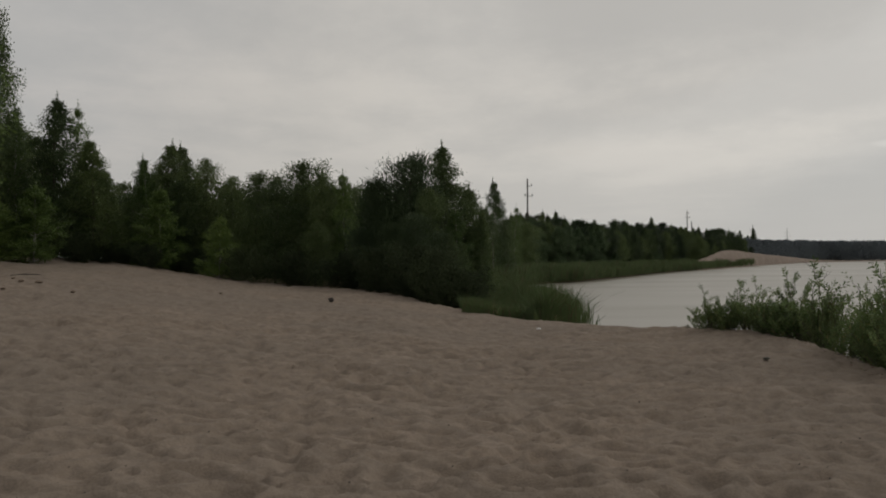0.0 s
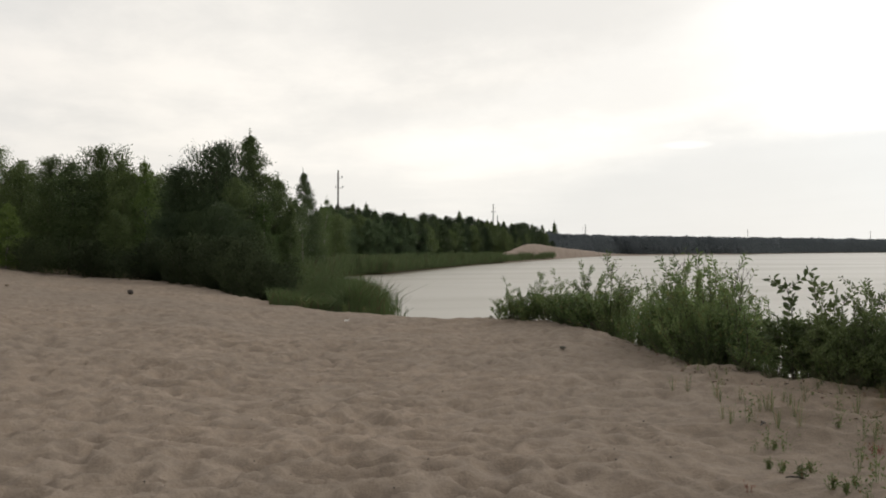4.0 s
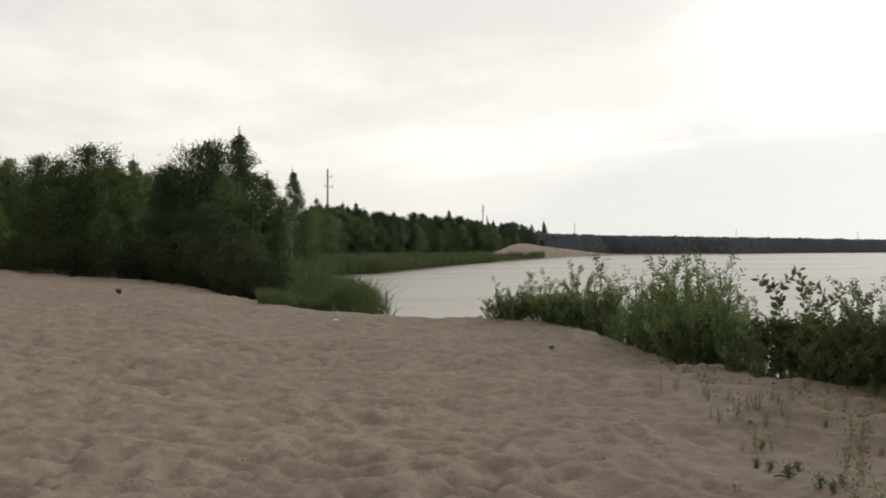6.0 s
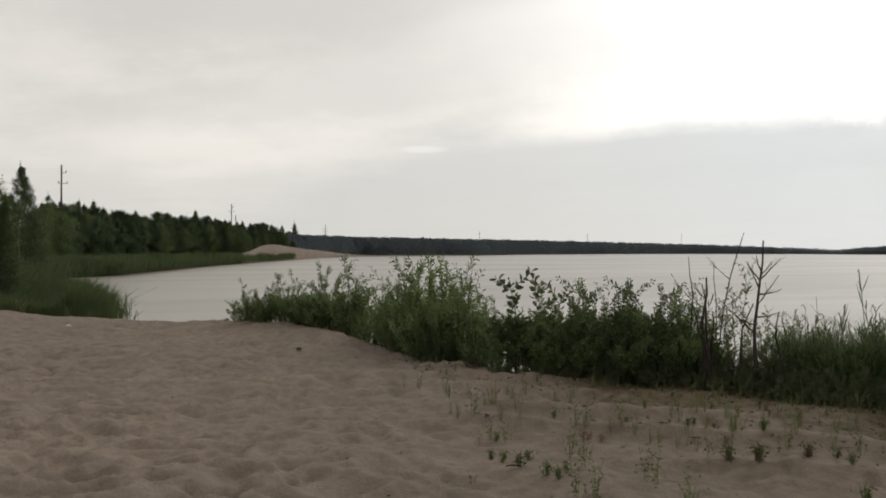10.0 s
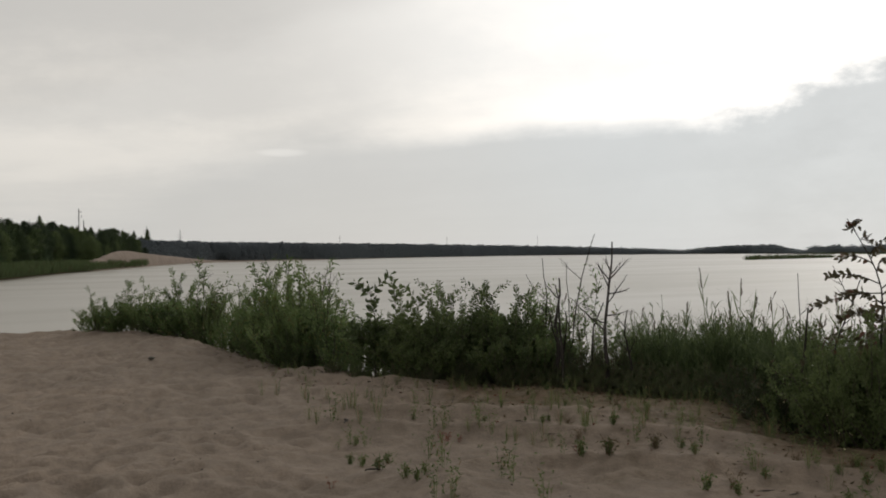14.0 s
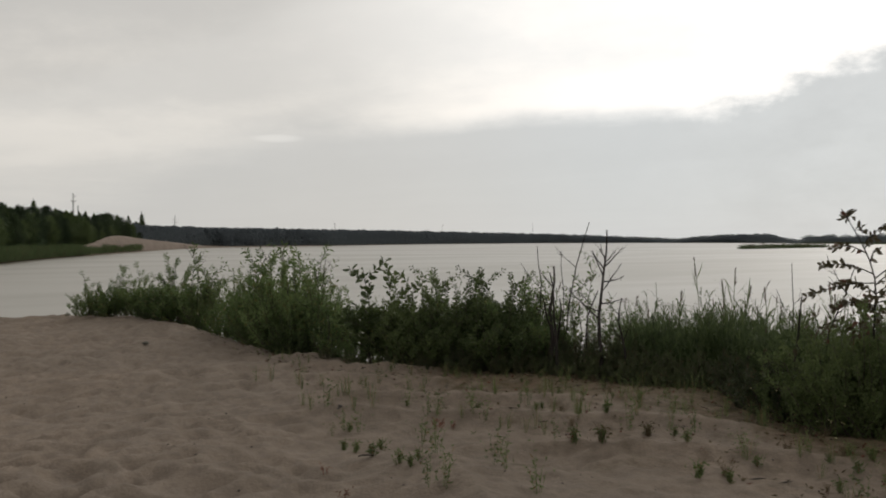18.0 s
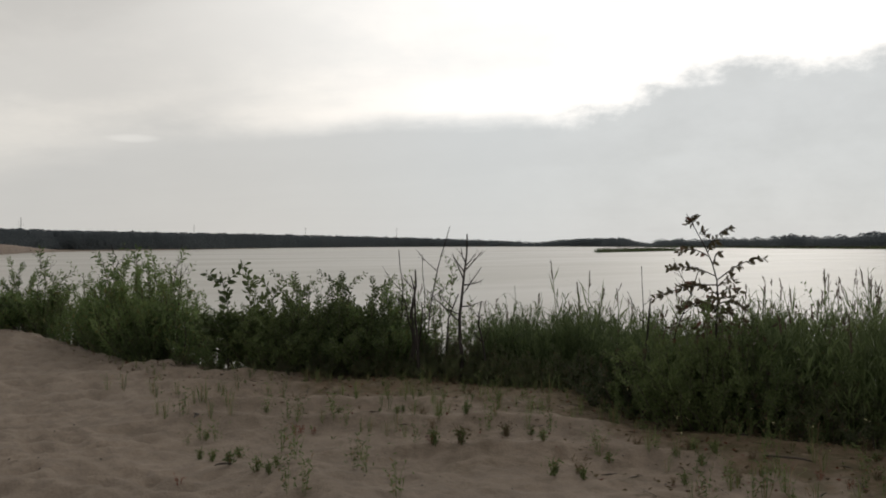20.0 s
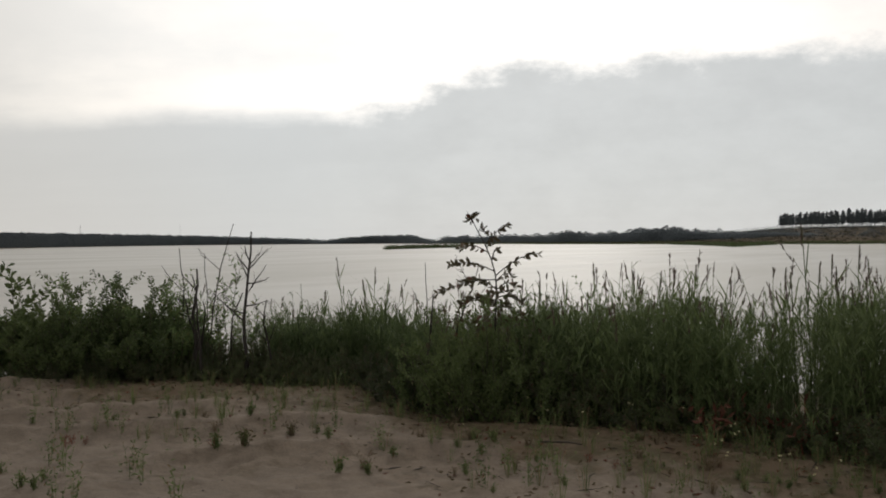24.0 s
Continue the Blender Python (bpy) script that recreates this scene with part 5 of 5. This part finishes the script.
def tall_reed(az, far, tip, lean, seed, plume=0.2):
    """One reed that stands clear of the rest, with its drooping plume."""
    r = np.random.default_rng(seed)
    x, y = polar(az, far)
    z = max(float(land(np.array([x]), np.array([y]), False)[0][0]) - 0.05, -0.4)
    h = EYE + far * math.tan(radians(tip)) - z
    t = thing("tall_reed", "tall single reed with a brown drooping plume", "reed", "tall reeds")
    k = np.linspace(0, 1, 7)
    pts = np.c_[lean * k ** 1.8, 0.02 * np.sin(k * 4), h * k]
    pts[0, 2] = -0.1
    s = Shape()
    s.tube(pts, 0.0055 * (1 - 0.6 * k) + 0.001, 4)
    part("stem", s.mesh("stem", REED_LEAF), t)
    global rng
    keep, rng = rng, r
    s = Shape()
    m = 34
    g = r.uniform(0, 1, m)
    at = np.stack([np.interp(1 - plume * g / h, k, pts[:, c]) for c in range(3)], 1)
    s.leaves(at, np.c_[np.sign(lean) * 0.25 + r.normal(0, 0.13, m), r.normal(0, 0.13, m), np.ones(m)], r.uniform(0.035, 0.075, m) * (0.6 + 0.6 * g), r.uniform(0.007, 0.013, m))
    part("plume", s.mesh("plume", PLUME, False), t)
    for f in r.uniform(0.3, 0.86, 9):
        s = Shape()
        s.blades([[np.interp(f, k, pts[:, c]) for c in range(3)]], [[*r.normal(0, 0.45, 2), 1.0]], r.uniform(0.22, 0.40), r.uniform(0.010, 0.016), 0.1)
        part("blade", s.mesh("blade", REED_LEAF, False), t)
    rng = keep
    t.matrix_basis = pose(x, y, z, 0, 0, -az)


for i, row in enumerate([(53.4, 12.0, -1.05, -0.10, 0.24), (55.0, 11.8, -1.65, 0.03, 0.20), (54.85, 11.6, -2.3, -0.08, 0.18), (55.3, 11.5, -2.6, 0.14, 0.16), (68.2, 11.0, -1.5, -0.03, 0.18), (66.6, 11.0, -2.6, -0.06, 0.16), (70.9, 10.5, -1.85, -0.12, 0.2), (71.6, 10.5, -1.9, 0.05, 0.18), (73.6, 10.5, -1.45, 0.04, 0.2),
                          (75.6, 10.2, -2.4, 0.02, 0.18), (79.95, 8.6, 0.72, -0.08, 0.22), (80.1, 9.6, -1.4, 0.05, 0.2), (80.9, 9.6, -1.0, 0.02, 0.22), (82.2, 9.4, -0.5, 0.03, 0.22), (78.4, 9.8, -1.7, 0.04, 0.18), (79.2, 9.8, -1.9, -0.05, 0.18), (83.2, 9.2, -1.2, -0.06, 0.2), (84.3, 9.2, -1.3, 0.05, 0.2), (81.5, 9.6, -1.6, -0.04, 0.18), (64.6, 10.8, -2.7, 0.05, 0.16), (60.2, 11.0, -3.0, 0.03, 0.14), (52.0, 12.2, -2.9, 0.04, 0.14), (57.0, 11.0, -2.7, -0.05, 0.16)]):
    tall_reed(*row[:4], 300 + i, row[4])

# ---- small growth and litter on the sand ----


def spot(az, tip):
    """Where the sight line of that bearing and elevation meets the ground."""
    r = np.arange(3.0, 60, 0.05)
    z = land(r * math.sin(radians(az)), r * math.cos(radians(az)))[0]
    hit = np.nonzero((z - EYE) / r >= math.tan(radians(tip)))[0]
    far = float(r[hit[0]]) if len(hit) else 40.0
    return polar(az, far)


SMALL = "plants on the sand"


def tuft(name, label, blades, height, spread, seed, mat, leafy=0, slim=0.012):
    global rng
    keep, rng = rng, np.random.default_rng(seed)
    s = Shape()
    ang = rng.uniform(0, 2 * np.pi, blades)
    lean = rng.uniform(0.05, 1, blades) * spread
    h = height * rng.uniform(0.45, 1.0, blades)
    root = np.c_[np.cos(ang), np.sin(ang), np.zeros(blades)] * lean[:, None] * 0.15 * height
    mid = root + np.c_[np.cos(ang) * lean * h * 0.35, np.sin(ang) * lean * h * 0.35, h * 0.6]
    end = root + np.c_[np.cos(ang) * lean * h, np.sin(ang) * lean * h, h * (1 - 0.25 * lean)]
    root[:, 2] -= 0.03
    side = np.c_[-np.sin(ang), np.cos(ang), np.zeros(blades)] * slim * 0.5
    v = np.stack([root - side, root + side, mid + side, mid - side, end], 1).reshape(-1, 3)
    base = np.arange(blades)[:, None] * 5
    s.v.append(v)
    s.f.extend((base + np.array([0, 1, 2, 3])).tolist() + (base + np.array([3, 2, 4])).tolist())
    s.n += len(v)
    t = thing(name, label, "plant", SMALL)
    if blades <= 6:
        for i in range(blades):
            part("stalk", mesh_of("stalk", v[i * 5:i * 5 + 5], [[0, 1, 2, 3], [3, 2, 4]], mat, False), t)
    elif not leafy:
        part("tussock", s.mesh("tussock", mat, False), t)
    if leafy:
        g = Shape() if blades <= 6 else s
        k = rng.integers(0, blades, leafy)
        f = rng.uniform(0.15, 1, leafy)[:, None]
        at = np.where(f < 0.6, root[k] + (mid[k] - root[k]) * f / 0.6, mid[k] + (end[k] - mid[k]) * (f - 0.6) / 0.4)
        g.leaves(at, rng.normal(0, 0.6, (leafy, 3)) + np.array([0, 0, 0.5]), rng.uniform(0.025, 0.055, leafy), rng.uniform(0.009, 0.018, leafy))
        part("foliage", g.mesh("foliage", mat, False), t)
    rng = keep
    return t


DRY = leaf_material("dry_weed", (0.075, 0.060, 0.035), (0.15, 0.115, 0.07), 0.7, 0.2)
RUST = leaf_material("rusty_weed", (0.10, 0.045, 0.03), (0.21, 0.085, 0.055), 0.6, 0.3)
MODELS.update({
    "grass": tuft("grass_tuft", "thin upright green grass tuft rooted in sand", 13, 0.38, 0.8, 101, GRASS_LEAF, 0, 0.0055),
    "weed": tuft("weed", "leafy green weed growing out of the sand", 6, 0.34, 0.7, 102, GRASS_LEAF, 54, 0.004),
    "clump": tuft("seedling_clump", "small low green plants on the sand", 14, 0.15, 1.1, 103, GRASS_LEAF, 70, 0.007),
    "red": tuft("rusty_weed", "rust-red withered weed on the sand", 5, 0.22, 0.8, 104, RUST, 36, 0.008),
    "dry": tuft("dry_weed", "brown dried weed lying on the sand", 16, 0.2, 1.0, 105, DRY, 40, 0.006),
})
for k in ("grass", "weed", "clump", "red", "dry"):
    TALL[k] = 1.0


def sow(kind, x, y, size, turn):
    ob = MODELS[kind]
    if kind in used:
        ob = copy_thing(ob, Matrix())
        ob.scale = (1, 1, 1)
    used.add(kind)
    put_at(ob, x, y, turn, size)


grow = np.random.default_rng(44)
for kind, places in {
    "grass": [(41.7, -10.89), (43.2, -11.15), (44.3, -11.25), (39.4, -10.49), (27.4, -8.05), (28.2, -8.19), (29.8, -8.39), (31.1, -8.65), (32.5, -9.04), (33.7, -8.70), (30.1, -9.59), (31.8, -9.65), (46.4, -10.03), (47.9, -9.79), (30.0, -8.64), (33.4, -8.45), (34.5, -8.51), (42.2, -10.91), (43.8, -10.96), (44.8, -10.17), (46.2, -10.04), (49.6, -9.92), (51.6, -10.26), (55.7, -12.21), (58.4, -11.84), (60.1, -12.12), (62.9, -13.62), (65.5, -12.87), (67.3, -11.83), (71.4, -13.12), (73.2, -11.45), (74.1, -12.60), (70.8, -14.59), (73.0, -13.86), (76.2, -13.37)],
    "weed": [(37.4, -10.28), (38.1, -10.13), (40.1, -10.30), (33.4, -11.21), (37.9, -12.32), (42.0, -13.14), (38.4, -14.38), (49.1, -10.84), (32.5, -11.06), (37.1, -11.88), (41.3, -12.97), (37.5, -14.09), (43.8, -14.47), (31.4, -9.66), (61.6, -14.31), (64.1, -14.27), (64.9, -13.37), (65.9, -13.54), (69.8, -12.99), (55.4, -12.05), (70.8, -11.00), (65.1, -11.30), (69.8, -12.08), (74.6, -12.20)],
    "clump": [(33.2, -12.20), (34.7, -12.11), (36.9, -12.70), (36.4, -13.04), (46.0, -11.69), (47.6, -11.69), (51.7, -11.15), (52.4, -11.34), (32.5, -12.08), (35.7, -12.86), (34.2, -12.50), (53.0, -13.27), (54.7, -13.39), (60.4, -13.46), (50.2, -11.08), (47.9, -9.90), (62.1, -11.73), (56.2, -12.50), (61.4, -12.55)],
    "red": [(32.5, -14.92), (38.9, -10.99), (37.9, -11.02), (31.4, -13.51), (38.2, -10.92), (69.1, -13.13), (45.8, -11.67), (67.6, -12.75)],
    "dry": [(45.9, -10.85), (50.3, -11.19), (54.5, -13.13), (47.5, -11.54), (64.1, -11.98), (70.5, -12.57), (74.4, -12.87)],
}.items():
    for az, tip in places:
        x, y = spot(az, tip)
        sow(kind, x, y, grow.uniform(0.6, 0.95) * (0.7 if kind in ("red", "grass") else 1.0), grow.uniform(0, 360))
# the strip below the bushes, thicker towards them
for i in range(420):
    az = 24 + 64 * grow.uniform() ** 0.85
    rim = float(np.interp(az, PLAN_AZ, RIM_FAR))
    back = grow.uniform() ** 2.0 * float(np.interp(az, [24, 32, 45, 60, 88], [0.7, 2.2, 2.8, 2.8, 2.4]))
    kind = ["grass", "weed", "grass", "weed", "clump", "dry", "grass"][int(grow.integers(0, 7))]
    x, y = polar(az, rim + 0.4 - back)
    sow(kind, x, y, grow.uniform(0.28, 0.72) * (0.65 if az < 36 else 1.0), grow.uniform(0, 360))

for i in range(12):
    x, y = polar(grow.uniform(74, 84), grow.uniform(8.0, 8.8))
    sow("red", x, y, grow.uniform(1.5, 2.3), grow.uniform(0, 360))
# thin grass between the bushes and the open sand
for i in range(26):
    x, y = spot(grow.uniform(30.5, 50), -9.0 - 2.6 * grow.uniform() ** 1.4)
    sow(["grass", "grass", "clump", "weed"][int(grow.integers(0, 4))], x, y, grow.uniform(0.35, 0.75), grow.uniform(0, 360))


def pebble(name, label, category, az, tip, size, flat, mat, seed):
    bm = bmesh.new()
    bmesh.ops.create_icosphere(bm, subdivisions=2, radius=size)
    for v in bm.verts:
        v.co *= 1 + 0.28 * noise.noise(v.co / size * 1.3 + Vector((seed, 0, 0)))
        v.co.z *= flat
    me = bpy.data.meshes.new(name)
    bm.to_mesh(me)
    bm.free()
    me.materials.append(mat)
    x, y = spot(az, tip)
    ob = tagged(new(name, me), label, category)
    ob.matrix_basis = pose(x, y, up_at(x, y) + size * flat * 0.45, 0, 0, seed * 40)


STONE = rough_material("dark_stone", (0.05, 0.048, 0.038), (0.10, 0.095, 0.075), 14)
CLOD = rough_material("brown_clod", (0.10, 0.072, 0.050), (0.17, 0.128, 0.094), 8)
LITTER = rough_material("white_litter", (0.55, 0.55, 0.53), (0.75, 0.75, 0.73), 20, 0.6)
pebble("stone", "dark mossy stone half sunk in the sand", "stone", 21.14, -5.88, 0.05, 0.4, STONE, 1)
pebble("stump", "small dark stump sticking out of the sand", "stump", -4.09, -2.53, 0.085, 0.9, DEAD_BARK, 2)
pebble("paper_scrap", "crumpled white scrap of litter near the water", "litter", 8.28, -4.27, 0.055, 0.35, LITTER, 3)
pebble("stone", "small brown stone on the rising sand", "stone", -18.53, -1.77, 0.06, 0.5, CLOD, 4)
pebble("stone", "small brown stone on the rising sand", "stone", -22.08, -1.54, 0.06, 0.5, CLOD, 5)
for i, (az, tip) in enumerate([(-21.6, -0.95), (-21.2, -1.1), (-20.3, -1.2), (-10.5, -2.0)]):
    pebble("soil_clod", "brown clod of dug soil on the rising sand", "soil clod", az, tip, 0.06 + 0.02 * (i % 3), 0.4, CLOD, 11 + i)
pebble("clod", "low hummock of sand at the edge of the wood", "sand clod", -12.84, -0.62, 0.55, 0.4, SAND, 6)


PALE_BARK = rough_material("weathered_birch_bark", (0.07, 0.062, 0.052), (0.22, 0.20, 0.17), 9)


def bare_trunk(az, far, low, high, lean):
    x, y = polar(az, far)
    z = up_at(x, y)
    h = EYE + far * math.tan(radians(high)) - z
    s = Shape()
    s.tube([(0, 0, -0.2), (lean * 0.5, 0, h * 0.5), (lean, 0, h)], [0.05, 0.045, 0.03], 7)
    ob = tagged(new("bare_trunk", s.mesh("bare_trunk", PALE_BARK)), "pale bare birch trunk at the edge of the reeds", "tree trunk")
    ob.matrix_basis = pose(x, y, z, 0, 0, -az)


bare_trunk(5.75, 56, 0, 0.95, -0.15)
bare_trunk(2.35, 38.2, 0, 1.2, 0.05)


def driftwood(az, tip, turn, length, seed, thick=0.012):
    r = np.random.default_rng(seed)
    x, y = spot(az, tip)
    s = Shape()
    t = np.linspace(-0.5, 0.5, 7)
    pts = np.c_[t * length, np.cumsum(r.normal(0, 0.05 * length, 7)), 0.03 + 0.10 * length * np.cos(t * 3) * r.uniform(0.3, 1)]
    s.tube(pts, thick * (1 - np.abs(t)) + 0.003, 5)
    ob = tagged(new("stick", s.mesh("stick", DEAD_BARK)), "crooked dark stick lying on the sand", "stick")
    ob.matrix_basis = pose(x, y, up_at(x, y), 0, 0, turn)


driftwood(33.82, -12.75, -30, 0.12, 1, 0.004)
driftwood(32.13, -10.01, 60, 0.22, 2, 0.005)
driftwood(-21.0, -0.87, 40, 0.8, 3, 0.015)
driftwood(66.0, -11.9, -80, 0.35, 5, 0.005)


def scatter_bits():
    """Cones, bark flakes and tiny stones strewn over the sand, too small to count."""
    r = np.random.default_rng(66)
    s = Shape()
    n = 520
    az, far = r.uniform(-26, 62, n), 4.2 + 20 * r.uniform(0, 1, n) ** 1.7
    far = np.minimum(far, np.interp(az, PLAN_AZ, RIM_FAR) - 0.3)
    x, y = far * np.sin(np.radians(az)), far * np.cos(np.radians(az))
    z = land(x, y)[0]
    oct_v = np.array([[1, 0, 0], [0, 1, 0], [-1, 0, 0], [0, -1, 0], [0, 0, 0.7], [0, 0, -0.7]])
    oct_f = np.array([[0, 1, 4], [1, 2, 4], [2, 3, 4], [3, 0, 4], [1, 0, 5], [2, 1, 5], [3, 2, 5], [0, 3, 5]])
    for i in range(n):
        s.put(oct_v * r.uniform(0.003, 0.010) * r.uniform(0.6, 1.4, (6, 3)) + np.array([x[i], y[i], z[i] + 0.004]), oct_f)
    tagged(new("sand_debris", s.mesh("sand_debris", DEAD_BARK, False)), "dark cone scales and bark flakes strewn over sand", "debris", kind="stuff")
    p = Shape()
    global rng
    keep, rng = rng, r
    n = 40
    az = r.uniform(55, 82, n)
    far = np.interp(az, PLAN_AZ, RIM_FAR) + r.uniform(-0.7, 0.5, n)
    x, y = far * np.sin(np.radians(az)), far * np.cos(np.radians(az))
    z = land(x, y)[0] + r.uniform(0.10, 0.30, n)
    for _ in range(4):
        p.leaves(np.c_[x, y, z], r.normal(0, 1, (n, 3)), 0.013, 0.010)
    rng = keep
    tagged(new("small_flowers", p.mesh("small_flowers", PETAL, False)), "tiny pale yellow flowers among the weeds", "flowers", kind="stuff")


def leaf_litter():
    """Dead leaves and short bits of twig lying on the sand below the bushes, too many to count."""
    global rng
    r = np.random.default_rng(67)
    keep, rng = rng, r
    for name, label, mat, n, size in (("leaf_litter", "brown and rusty dead leaves strewn on the sand", DRY, 1500, 0.045), ("leaf_litter", "rust-red dead leaves under the reeds and willows", RUST, 500, 0.045), ("twig_litter", "short dark twigs lying below the willows", DEAD_BARK, 260, 0.16)):
        az = r.uniform(22, 90, n)
        back = r.uniform(0, 1, n) ** 2.2 * np.interp(az, [22, 34, 45, 60, 90], [0.8, 2.4, 3.4, 3.6, 3.0])
        far = np.interp(az, PLAN_AZ, RIM_FAR) + 0.5 - back
        x, y = far * np.sin(np.radians(az)), far * np.cos(np.radians(az))
        s = Shape()
        s.leaves(np.c_[x, y, land(x, y)[0] + 0.008], np.c_[r.normal(0, 1, (n, 2)), r.uniform(0, 0.25, n)], size * r.uniform(0.5, 1.3, n), (0.022 if size < 0.1 else 0.010) * r.uniform(0.7, 1.3, n))
        tagged(new(name, s.mesh(name, mat, False)), label, "litter", kind="stuff")
    rng = keep


leaf_litter()
PETAL = leaf_material("pale_petal", (0.45, 0.42, 0.22), (0.65, 0.62, 0.40), 0.6, 0.3)
scatter_bits()
